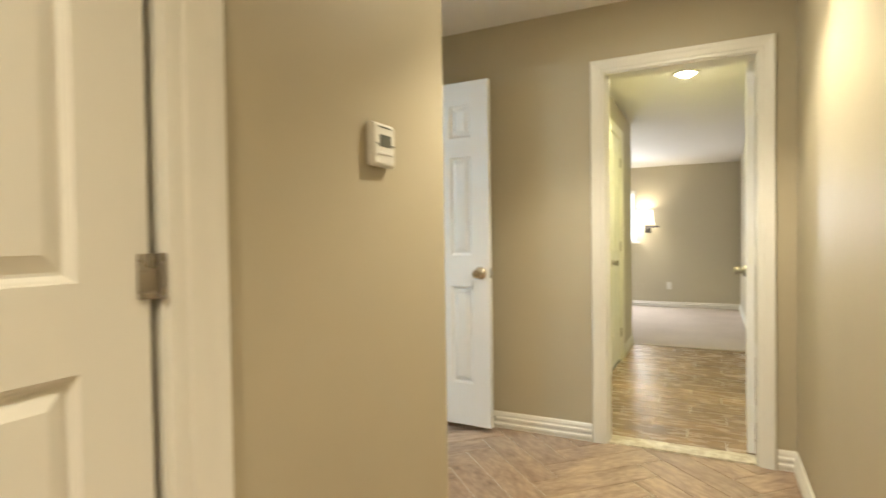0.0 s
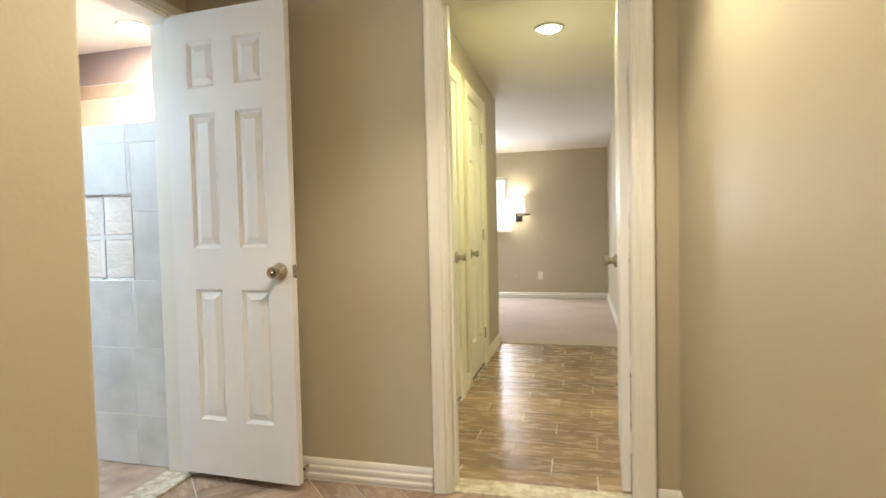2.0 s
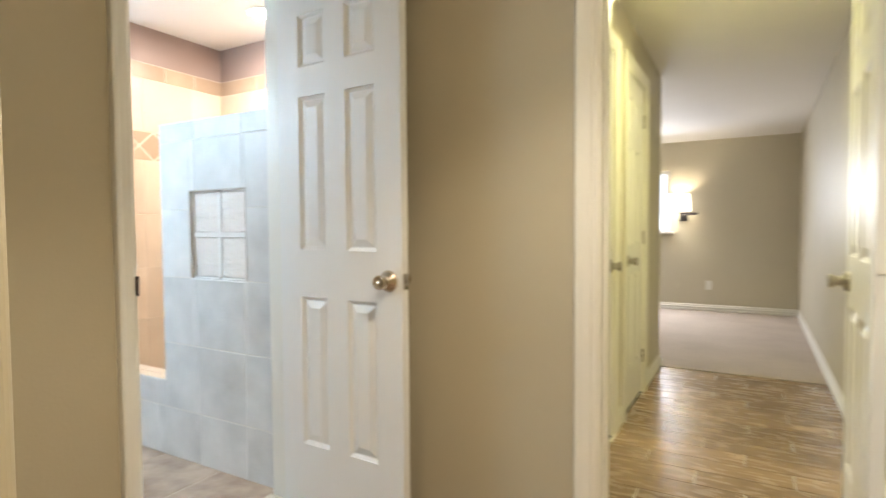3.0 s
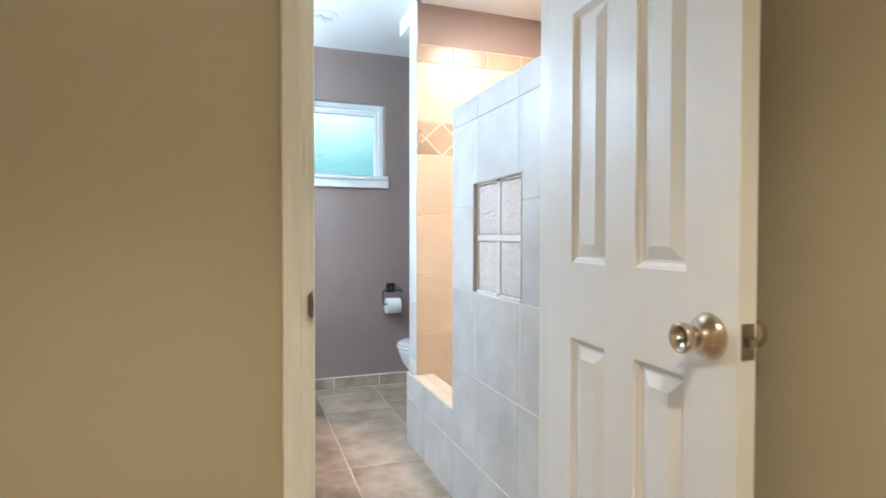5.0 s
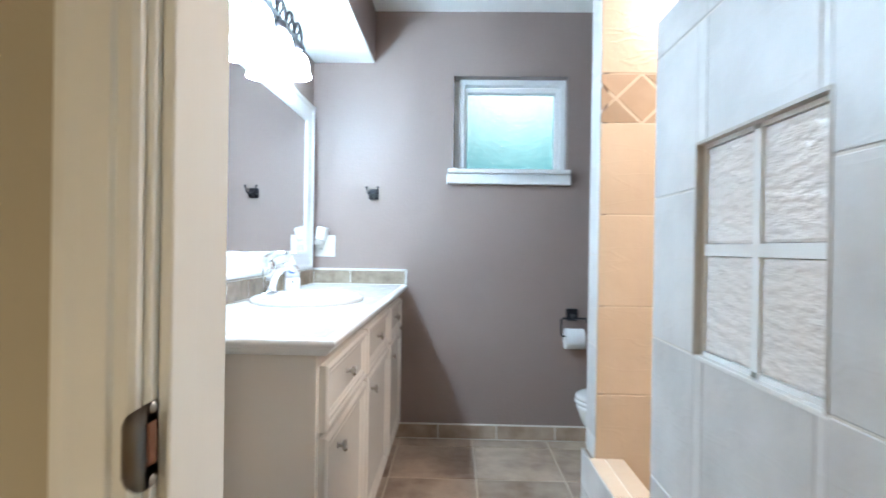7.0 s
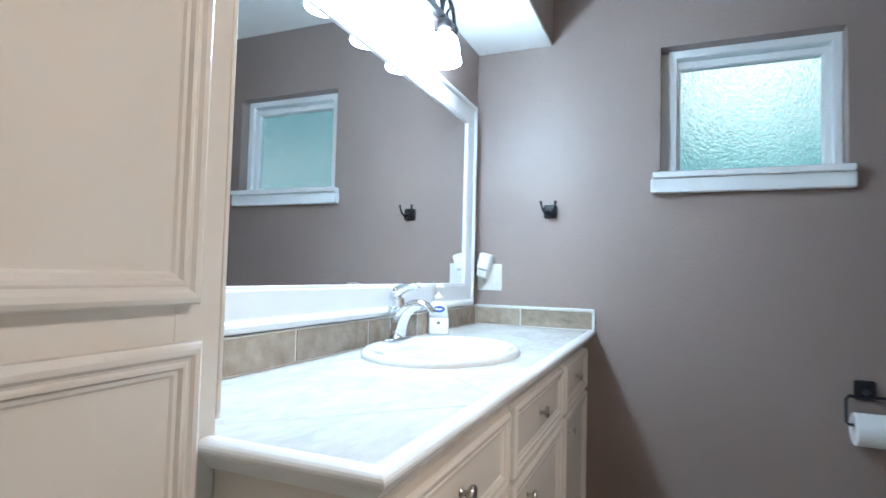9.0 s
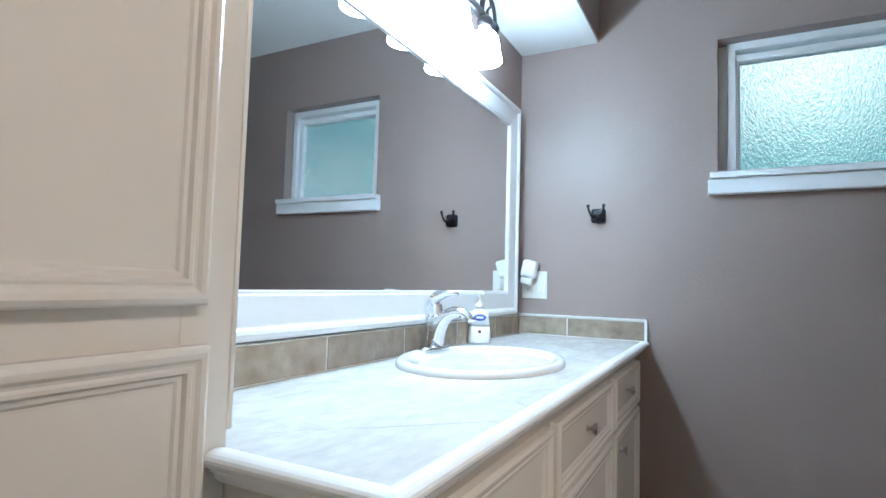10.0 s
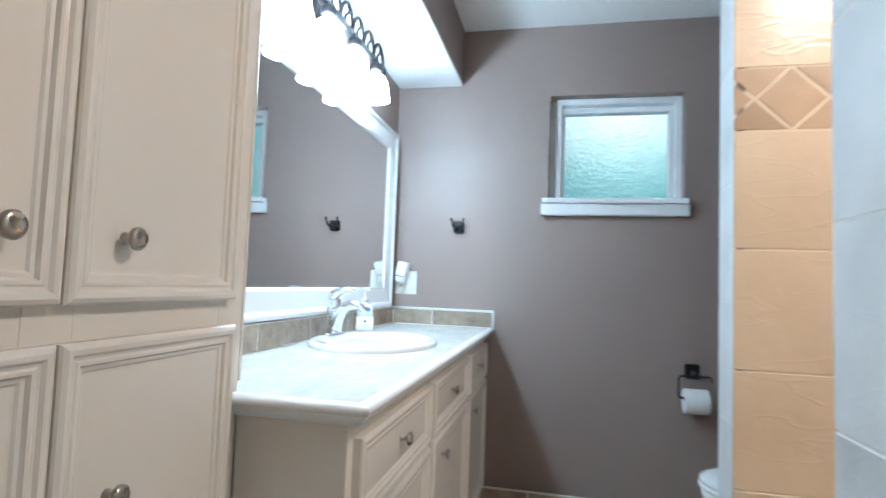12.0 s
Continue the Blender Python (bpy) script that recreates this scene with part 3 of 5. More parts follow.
# floors: beds of grout on which the tiles lie
floor_hall = solo("floor_hall", box(-1.16, 1.0, -1.3, 3.95, -0.1, -0.0025), GROUT, "brown herringbone tile hall floor with pale grout", "floor", "structure")
floor_bed = solo("floor_bedroom_hall", box(-0.13, 1.0, 4.06, 6.87, -0.1, -0.002), GROUT, "wood-look plank tile floor with pale grout", "floor", "structure")
floor_bath = solo("floor_bathroom", box(-3.85, -1.20, 2.60, 4.735, -0.1, -0.0025), TAN_GROUT, "square slate-brown tile bathroom floor", "floor", "structure")
solo("floor_carpet", box(-3.1, 1.0, 6.87, 10.15, -0.1, 0.008, 0.004), CARPET, "beige cut-pile bedroom carpet", "carpet", "structure")
solo("threshold_bath", box(-1.235, -1.088, 3.226, 3.856, -0.01, 0.011, 0.003), STONE, "pale mottled stone threshold in the bathroom doorway", "threshold", "structure")
solo("threshold_bedroom", box(0.117, 0.833, 3.945, 4.068, -0.01, 0.010, 0.003), STONE, "pale mottled stone threshold in the bedroom doorway", "threshold", "structure")

# ---- door frames, doors ----
f = thing("trim_bath_door", (-1.16, 3.55, 0), "white painted casing round the bathroom doorway", "door frame", kind="structure")
jambs(f, "x", -1.222, -1.098, 3.206, 3.878, 2.072)
casing(f, "x", -1.10, 1, 3.224, 3.86, 2.054, wide=0.70)
casing(f, "x", -1.22, -1, 3.220, 3.86, 2.054)
part("stop", box(-1.145, -1.106, 3.224, 3.234, 0, 2.05, 0.002), TRIM, f)
part("stop", box(-1.145, -1.106, 3.85, 3.86, 0, 2.05, 0.002), TRIM, f)
# strike plate: a thin sheet with rounded corners whose lip curls over the casing
bm = bmesh.new()
LIP = ((-1.104, 3.2268, 0.031), (-1.101, 3.2268, 0.034), (-1.088, 3.2268, 0.034), (-1.082, 3.2262, 0.033), (-1.0785, 3.2235, 0.031), (-1.0772, 3.219, 0.027), (-1.0775, 3.216, 0.020))
strips = [[bm.verts.new((x, y, 0.957 + 0.88 * h * k)) for k in (-1, -0.5, 0, 0.5, 1)] for x, y, h in LIP]
for p, q in zip(strips, strips[1:]):
    for k in range(4):
        bm.faces.new((p[k], q[k], q[k + 1], p[k + 1]))
bmesh.ops.solidify(bm, geom=bm.faces[:], thickness=0.0014)
bmesh.ops.recalc_face_normals(bm, faces=bm.faces[:])
strike = part("strike_plate", bm, STRIKE, f, "worn dark nickel strike plate let into the jamb", True)
part("latch_hole", box(-1.0985, -1.0885, 3.2255, 3.2286, 0.943, 0.973, 0.001), RAW_WOOD, strike, "bare reddish wood in the latch hole")
for z in (0.932, 0.983):
    part("screw", lathe([(0, 0.0016), (0.003, 0.0014), (0.0042, 0)], pose(-1.094, 3.2282, z, -90), 12), NICKEL, strike, "", True)

f = thing("trim_bedroom_door", (0.475, 4.007, 0), "white painted casing round the bedroom doorway", "door frame", kind="structure")
jambs(f, "y", 3.945, 4.069, 0.097, 0.853, 2.048)
casing(f, "y", 3.947, -1, 0.115, 0.835, 2.03, wide=0.92)
casing(f, "y", 4.067, 1, 0.115, 0.835, 2.03)
part("stop", box(0.115, 0.125, 3.985, 4.015, 0, 2.03, 0.002), TRIM, f)

f = thing("trim_hall_closet", (-0.238, 1.09, 0), "white painted casing round the hall closet door", "door frame", kind="structure")
jambs(f, "x", -0.30, -0.176, 0.70, 1.488, 2.05)
casing(f, "x", -0.178, 1, 0.718, 1.470, 2.032, wide=1.5)

six_panel_door("door_bath", 0.600, 2.03, 0.035, pose(-1.118, 3.826, 0.035, 0, 0, -2.5), "white six-panel door standing open against the wall", 0.543)
dr = bpy.data.objects["door_bath"]
dm = pose(-1.118, 3.826, 0.035, 0, 0, -2.5)
for z in (0.2, 1.0, 1.82):
    hinge(dr, -1.105, 3.858, 0.035 + z, "y", NICKEL)
bm = box(0, 0.003, -0.012, 0.012, -0.028, 0.028)
bmesh.ops.transform(bm, matrix=dm @ pose(0.5995, 0.0175, 0.907), verts=bm.verts)
latch = part("latch_plate", bm, NICKEL, dr)
bm = box(0, 0.012, -0.006, 0.006, -0.008, 0.008, 0.002)
bmesh.ops.transform(bm, matrix=dm @ pose(0.6015, 0.0175, 0.907), verts=bm.verts)
part("latch_bolt", bm, NICKEL, latch)

bd = six_panel_door("door_bedroom", 0.71, 2.02, 0.035, pose(0.825, 4.79, 0.012, 0, 0, -92.26), "white six-panel door standing wide open inside the bedroom", 0.06, knob_mat=NICKEL)
for z in (0.22, 1.04, 1.80):
    bm = tube([(0.838, 4.076, z - 0.045), (0.838, 4.076, z + 0.045)], 0.006, 8)
    add_box(bm, 0.803, 0.834, 4.0765, 4.0795, z - 0.044, z + 0.044)
    part("hinge", bm, PLASTIC, bd, "pale painted hinge")

hd = six_panel_door("door_hall_closet", 0.727, 2.02, 0.035, pose(-0.180, 0.721, 0.01, 0, 0, 90), "cream-white six-panel closet door, closed", 0.06, TRIM, both=False, rail=(0.126, 0.079))
for z in (0.25, 1.095, 1.80):
    bm = tube([(-0.172, 1.4665, z - 0.038), (-0.172, 1.4665, z + 0.038)], 0.0065, 8)
    add_box(bm, -0.1815, -0.1765, 1.428, 1.4665, z - 0.037, z + 0.037)
    part("hinge", bm, NICKEL, hd)
bd1 = six_panel_door("door_closet", 0.679, 2.02, 0.035, pose(-0.135, 4.538, 0.012, 0, 0, 90), "white six-panel closet door, closed", 0.62, knob_mat=NICKEL, both=False)
bd2 = six_panel_door("door_closet", 0.579, 2.02, 0.035, pose(-0.135, 5.538, 0.012, 0, 0, 90), "white six-panel closet door, closed", 0.06, knob_mat=NICKEL, both=False)
for z in (0.25, 1.05, 1.82):
    part("hinge", tube([(-0.128, 6.118, z - 0.045), (-0.128, 6.118, z + 0.045)], 0.007, 8), NICKEL, bd2)
for a0, a1 in ((4.52, 5.235), (5.52, 6.135)):
    f = thing("trim_closet", (-0.19, a0, 0), "white painted casing round a closet door", "door frame", kind="structure")
    jambs(f, "x", -0.25, -0.128, a0, a1, 2.05)
    casing(f, "x", -0.13, 1, a0 + 0.018, a1 - 0.018, 2.032)

# ---- baseboards ----
baseboard((-1.10, 3.947, 0), (0.030, 3.947, 0), (0, -1, 0))
baseboard((0.920, 3.947, 0), (1.0, 3.947, 0), (0, -1, 0), 0, -1)
baseboard((1.0, 3.947, 0), (1.0, -1.3, 0), (-1, 0, 0), -1, 0)
baseboard((-0.178, 1.610, 0), (-0.178, 2.548, 0), (1, 0, 0), 0, 1)
baseboard((-0.178, 2.548, 0), (-1.10, 2.548, 0), (0, 1, 0), 1, -1)
baseboard((-1.10, 2.548, 0), (-1.10, 3.160, 0), (1, 0, 0), -1, 0)
baseboard((-0.13, 4.067, 0), (-0.13, 4.455, 0), (1, 0, 0))
baseboard((-0.13, 5.302, 0), (-0.13, 5.453, 0), (1, 0, 0))
baseboard((-0.13, 6.202, 0), (-0.13, 6.87, 0), (1, 0, 0), 0, 1)
baseboard((-0.13, 6.87, 0), (-3.1, 6.87, 0), (0, 1, 0), 1, 0)
baseboard((-3.1, 10.15, 0), (1.0, 10.15, 0), (0, -1, 0), 0, -1, 0.8)
baseboard((1.0, 10.15, 0), (1.0, 4.067, 0), (-1, 0, 0), -1, 0, 0.8)

# ---- bathroom window ----
win = thing("window_bath", (-3.91, 3.74, 1.54), "small white vinyl window with rain-patterned glass", "window", kind="structure")
W0, W1, WZ0, WZ1 = 3.445, 4.065, 1.552, 2.085
part("window_frame", rings(W1 - W0, WZ1 - 1.512, [(0, -0.03), (0, 0.012), (0.004, 0.016), (0.030, 0.016), (0.034, 0.006), (0.036, -0.03)], facing(-3.925, W0, 1.512, "+x"), True), WHITE, win)
part("sash", rings(W1 - W0 - 0.044, WZ1 - 0.045 - 1.535, [(0, -0.03), (0, 0.006), (0.003, 0.009), (0.026, 0.009), (0.032, 0.0), (0.033, -0.03)], facing(-3.935, W0 + 0.014, 1.535, "+x"), True), WHITE, win)
pane = part("pane", box(-3.950, -3.944, W0 + 0.038, W1 - 0.055, 1.560, WZ1 - 0.070), RAIN_GLASS, win, "frosted rain-pattern glass")
pane.visible_shadow = False
part("reveal", box(-3.968, -3.852, 3.409, 3.413, 1.548, 2.083), MAUVE, win)
part("jamb_strip", box(-3.968, -3.930, 3.413, 3.446, 1.552, 2.083), WHITE, win)
sill = bmesh.new()
add_box(sill, -3.965, -3.795, 3.385, 4.076, 1.522, 1.547, 0.004)
add_box(sill, -3.848, -3.812, 3.378, 4.083, 1.462, 1.522, 0.006)
part("window_sill", sill, WHITE, win, "white wooden sill and apron")
solo("backdrop_garden", box(-9.1, -9.0, -3, 11, -1, 8), GARDEN, "blurred green garden and bright sky beyond the window", "backdrop", "structure")

# ---- bedroom window with blind ----
win = thing("window_bedroom", (-0.96, 10.15, 1.05), "white bedroom window with closed slat blind, bright with daylight", "window", kind="structure")
part("window_frame", rings(0.975, 0.82, [(0, -0.05), (0, 0.006), (0.05, 0.006), (0.055, -0.05)], facing(-1.45, 10.20, 1.05, "-y"), True), TRIM, win)
part("window_sill", box(-1.50, -0.425, 10.11, 10.2, 1.02, 1.05, 0.004), TRIM, win)
BLIND = glow("daylit_blind", (0.66, 0.84, 1.0), 0.62)
for i in range(19):
    part("slat", box(-1.40, -0.525, 10.178, 10.190, 1.065 + i * 0.040, 1.065 + i * 0.040 + 0.035, 0.002, 1), BLIND, win)
part("backing", box(-1.40, -0.525, 10.20, 10.204, 1.06, 1.85), BLIND, win)

# ---- glass blocks in the half wall ----
gb = thing("glass_block_panel", (-1.59, 3.98, 0.893), "four wavy glass blocks with white joints set into the half wall", "glass blocks")
bm = bmesh.new()
x0, x1, z0, z1 = -1.797, -1.412, 0.893, 1.308
xm, zm = (x0 + x1) / 2, (z0 + z1) / 2
for a0, a1, b0, b1 in ((x0, x0 + 0.012, z0, z1), (x1 - 0.012, x1, z0, z1), (xm - 0.011, xm + 0.011, z0 + 0.012, z1 - 0.012)):
    add_box(bm, a0, a1, 3.918, 4.008, b0, b1)
for b0, b1 in ((z0, z0 + 0.012), (z1 - 0.012, z1), (zm - 0.011, zm + 0.011)):
    for a0, a1 in ((x0 + 0.012, xm - 0.011), (xm + 0.011, x1 - 0.012)):
        add_box(bm, a0, a1, 3.918, 4.008, b0, b1)
part("joint", bm, CERAMIC, gb, "white grout joints")
for a0 in (x0 + 0.012, xm + 0.011):
    for b0 in (z0 + 0.012, zm + 0.011):
        part("glass_block", box(a0, a0 + (x1 - x0) / 2 - 0.023, 3.921, 4.004, b0, b0 + (z1 - z0) / 2 - 0.023, 0.006), BLOCK_GLASS, gb)
bm = bmesh.new()
add_box(bm, x0 - 0.004, x1 + 0.004, 3.904, 3.920, z0 - 0.006, z0 + 0.003, 0.002)
part("ledge", bm, CERAMIC, gb)
for q in ((x0 - 0.002, x0 + 0.004, z0, z1), (x1 - 0.004, x1 + 0.002, z0, z1), (x0 + 0.004, x1 - 0.004, z1 - 0.004, z1 + 0.002)):
    part("edge_strip", box(q[0], q[1], 3.9035, 3.919, q[2], q[3]), EDGE_TILE, gb)


# ---- bathroom furniture ----
def cabinet_knob(parent, x, y, z):
    """A round nickel cabinet knob that stands off towards +y."""
    part("knob", lathe([(0, 0), (0.009, 0), (0.009, 0.002), (0.006, 0.004), (0.0055, 0.012), (0.013, 0.016), (0.0165, 0.020), (0.0165, 0.024), (0.013, 0.0275), (0.008, 0.0275), (0.006, 0.0265), (0, 0.0265)],
                       pose(x, y, z, -90), 20), NICKEL, parent, "brushed nickel knob", True)


PANEL = [(0, 0), (0, 0.016), (0.003, 0.020), (0.010, 0.0235), (0.018, 0.0225), (0.023, 0.0185), (0.027, 0.0175), (0.031, 0.0190), (0.036, 0.0185), (0.040, 0.0135), (0.046, 0.0125), (0.050, 0.0095), (0.054, 0.0092)]


def front(name, parent, x0, x1, z0, z1, y, knob, scale=1.0):
    """A cabinet door or drawer front with a moulded border, facing +y."""
    d = part(name, rings(x1 - x0, z1 - z0, [(i * scale, h) for i, h in PANEL], facing(x1, y, z0, "+y")), CREAM, parent)
    cabinet_knob(d, knob[0], y + 0.009, knob[1])
    return d


tall = thing("linen_cabinet", (-1.62, 2.75, 0), "tall cream-painted linen cabinet with four moulded doors", "cabinet")
bm = box(-1.995, -1.225, 2.602, 2.868, 0.0, 2.155)
part("body", bm, CREAM, tall)
bm = bmesh.new()
for q in ((-2.0, -1.925, 0.0, 2.154), (-1.625, -1.555, 0.0, 2.154), (-1.290, -1.224, 0.0, 2.154)):
    add_box(bm, q[0], q[1], 2.866, 2.882, q[2], q[3], 0.0015)
for z0, z1 in ((0.0, 0.12), (1.003, 1.075), (2.10, 2.153)):
    for a0, a1 in ((-1.925, -1.625), (-1.555, -1.290)):
        add_box(bm, a0, a1, 2.866, 2.8815, z0, z1)
part("face_frame", bm, CREAM, tall)
tall_doors = []
for x0, x1, kx in ((-1.948, -1.5935, -1.688), (-1.5885, -1.262, -1.512)):
    tall_doors.append(front("door", tall, x0, x1, 1.058, 2.115, 2.882, (kx, 1.147), 0.82))
    tall_doors.append(front("door", tall, x0 - 0.006 if x0 < -1.9 else x0, x1, 0.10, 1.011, 2.882, (kx, 0.80), 0.82))
part("hinge", box(-1.9535, -1.9485, 2.882, 2.892, 1.25, 1.31, 0.001), NICKEL, tall_doors[0])
bm = box(-2.006, -1.998, 2.862, 2.8845, 0.90, 2.154, 0.002)
part("scribe_strip", bm, CREAM, tall, "thin painted strip with uneven caulk along the wall side")

van = thing("vanity_cabinet", (-2.92, 2.85, 0), "cream-painted vanity cabinet with three drawers and three doors", "cabinet")
part("body", box(-3.848, -2.012, 2.602, 3.094, 0.07, 0.8395), CREAM, van)
# the recess's shade is put into its near-black colour
part("toe_kick", box(-3.846, -2.03, 2.604, 3.03, 0.0, 0.07), GAP_SHADE, van)
part("end_panel", box(-2.012, -1.998, 2.8835, 3.112, 0.0, 0.8395, 0.003), CREAM, van)
bm = bmesh.new()
for q in ((-2.045, -2.012), (-2.655, -2.595), (-3.315, -3.245), (-3.848, -3.815)):
    add_box(bm, q[0], q[1], 3.094, 3.110, 0.07, 0.8395, 0.0015)
for z0, z1 in ((0.07, 0.115), (0.615, 0.655), (0.795, 0.8395)):
    for a0, a1 in ((-2.595, -2.045), (-3.245, -2.655), (-3.815, -3.315)):
        add_box(bm, a0, a1, 3.094, 3.109, z0, z1)
part("face_frame", bm, CREAM, van)
for x0, x1, kx, dx in ((-2.605, -2.030, -2.325, -2.21), (-3.255, -2.650, -2.955, -2.815), (-3.822, -3.305, -3.58, -3.45)):
    front("drawer", van, x0, x1, 0.642, 0.805, 3.110, (kx, 0.728), 0.75)
    front("door", van, x0, x1, 0.095, 0.628, 3.110, (dx, 0.548), 1.05)

top = thing("countertop", (-2.92, 2.87, 0.84), "pale stone vanity top with a rounded cream wooden edge", "countertop")
part("slab", box(-3.848, -2.0, 2.602, 3.132, 0.840, 0.8779), COUNTER_GROUT, top)
part("slab_return", box(-2.0, -1.994, 2.885, 3.132, 0.840, 0.8779), COUNTER_GROUT, top)
for i in range(-9, 10):
    for j in range(-9, 10):
        s, g = 0.55, 0.0007
        q = [(u + 0.3536, v + 0.0099) for u, v in ((i * s + g, j * s + g), ((i + 1) * s - g, j * s + g), ((i + 1) * s - g, (j + 1) * s - g), (i * s + g, (j + 1) * s - g))]
        q = clip([(-2.62 + (u - v) * 0.7071, 2.93 + (u + v) * 0.7071) for u, v in q], -3.848, -1.994, 2.602, 3.132)
        if len(q) < 3:
            continue
        cx, cy = sum(v[0] for v in q) / len(q), sum(v[1] for v in q) / len(q)
        me = piece([(v[0] - cx, v[1] - cy) for v in q], 0.0, 0.0035, 0.0008)
        me.materials.append(COUNTER)
        ob = new("tile", me)
        ob.parent = top
        ob.location = Vector((cx, cy, 0.8750)) - ORIGIN[top.name]
EDGE = [(u, 0.0434 - (0.0434 - v) * 0.66) for u, v in ((0, 0), (0.0, 0.0408), (0.006, 0.0428), (0.012, 0.0434), (0.018, 0.0424), (0.0235, 0.0395), (0.0275, 0.035), (0.0298, 0.0295), (0.0300, 0.0235), (0.0280, 0.0175), (0.0245, 0.0125), (0.020, 0.0095), (0.020, 0.004), (0.0165, 0.0035), (0.0135, 0.0), (0.0125, -0.006), (0.010, -0.013), (0.005, -0.019), (0.004, -0.022), (0.0, -0.022))]
part("front_edge", extrude([(u, v + 0.838) for u, v in EDGE], (-3.848, 3.132, 0), (-1.994, 3.132, 0), (0, 1, 0), 0, 1), WHITE, top, "rounded cream-white wooden edge", True)
part("end_edge", extrude([(u, v + 0.838) for u, v in EDGE], (-1.994, 2.884, 0), (-1.994, 3.132, 0), (1, 0, 0), 0, 1), WHITE, top, "rounded cream-white wooden edge", True)
for n in ("front_edge", "end_edge"):
    for pl in bpy.data.objects[n].data.polygons:
        pl.use_smooth = False

# backsplash
bs = thing("backsplash", (-2.92, 2.61, 0.878), "row of brown stone-look tiles behind the vanity top", "backsplash")
part("grout_bed", box(-3.846, -2.002, 2.601, 2.6145, 0.879, 0.962), GROUT, bs)
part("grout_bed", box(-3.849, -3.8355, 2.6146, 3.150, 0.879, 0.961), GROUT, bs)
SP = (-3.84, -3.56, -3.205, -2.86, -2.515, -2.17, -2.003)
for a0, a1 in zip(SP, SP[1:]):
    wall_tile(bs, facing(a1 - 0.0025, 2.608, 0.883, "+y"), a1 - a0 - 0.005, 0.076, SPLASH_TILE)
for a0, a1 in ((2.618, 2.832), (2.832, 3.148)):
    wall_tile(bs, facing(-3.842, a0 + 0.0025, 0.883, "+x"), a1 - a0 - 0.005, 0.074, SPLASH_TILE)
part("cap", box(-3.8495, -3.830, 2.61, 3.155, 0.962, 0.970, 0.002), CERAMIC, bs, "white grout cap")
part("end_cap", box(-3.8495, -3.831, 3.1505, 3.157, 0.880, 0.964, 0.002), CERAMIC, bs)

# sink
sk = thing("sink", (-2.90, 2.865, 0.878), "white oval drop-in ceramic sink", "sink")
bm = bmesh.new()
prof = [(1.0, 0.0), (1.004, 0.008), (0.985, 0.016), (0.95, 0.019), (0.90, 0.018), (0.86, 0.010), (0.82, -0.01), (0.70, -0.08), (0.45, -0.125), (0.10, -0.135), (0, -0.136)]
loops = []
for s, z in prof:
    cy = 2.850 + (0.016 if s < 0.9 else 0)
    if s == 0:
        loops.append([bm.verts.new((-2.885, cy, 0.879 + z))])
    else:
        loops.append([bm.verts.new((-2.885 + 0.285 * s * math.cos(2 * math.pi * k / 48), cy + 0.215 * s * math.sin(2 * math.pi * k / 48) * (1 if s >= 0.9 else 0.92), 0.879 + z)) for k in range(48)])
for a, b in zip(loops, loops[1:]):
    for k in range(48):
        j = (k + 1) % 48
        bm.faces.new((a[k], a[j], b[j], b[k]) if len(b) > 1 else (a[k], a[j], b[0]))
part("basin", bm, CERAMIC, sk, "", True)
part("drain", lathe([(0, 0.004), (0.018, 0.004), (0.022, 0.002), (0.022, 0)], pose(-2.885, 2.866, 0.7435)), CHROME, sk, "", True)

# faucet
FX, FY = -2.940, 2.672
fc = thing("faucet", (FX, FY, 0.897), "polished chrome single-lever faucet on the sink rim", "faucet")
bm = bmesh.new()
lo = [bm.verts.new((FX + 0.080 * math.cos(a), FY + 0.028 * math.copysign(abs(math.sin(a)) ** 0.7, math.sin(a)), 0.8955)) for a in [2 * math.pi * k / 28 for k in range(28)]]
hi = [bm.verts.new((v.co.x, v.co.y, 0.902)) for v in lo]
tp = [bm.verts.new((FX + (v.co.x - FX) * 0.92, FY + (v.co.y - FY) * 0.85, 0.9055)) for v in lo]
for a, b in ((lo, hi), (hi, tp)):
    for k in range(28):
        bm.faces.new((a[k], a[(k + 1) % 28], b[(k + 1) % 28], b[k]))
bm.faces.new(tp)
bm.faces.new(lo)
part("base_plate", bm, CHROME, fc, "", True)
pts = [(0, 0.0, 0.902), (0, 0.003, 0.930), (0, 0.010, 0.958), (0, 0.022, 0.982), (0, 0.040, 0.999), (0, 0.060, 1.008), (0, 0.082, 1.009), (0, 0.102, 1.002), (0, 0.114, 0.990), (0, 0.117, 0.983)]
part("spout", tube([(FX, FY + b, c) for a, b, c in pts], [0.0255, 0.0245, 0.0235, 0.022, 0.0195, 0.017, 0.015, 0.0135, 0.0115, 0.011], 18), CHROME, fc, "", True)
part("collar", lathe([(0, 0), (0.0185, 0), (0.0195, 0.003), (0.0195, 0.034), (0.0175, 0.038), (0, 0.039)], pose(FX, FY + 0.002, 0.990, 4), 20), CHROME, fc, "", True)
part("lever", tube([(FX, FY - 0.016, 1.022), (FX, FY - 0.008, 1.040), (FX, FY + 0.008, 1.053), (FX, FY + 0.030, 1.061), (FX, FY + 0.055, 1.064), (FX, FY + 0.072, 1.060)], [0.0165, 0.0195, 0.0175, 0.0125, 0.008, 0.005], 16), CHROME, fc, "", True)
part("lift_rod", tube([(FX, FY - 0.024, 0.905), (FX, FY - 0.030, 0.985)], 0.0025, 8), CHROME, fc)
part("rod_knob", lathe([(0, -0.008), (0.006, -0.006), (0.008, 0), (0.005, 0.007), (0, 0.008)], pose(FX, FY - 0.030, 0.992), 12), CHROME, fc, "", True)

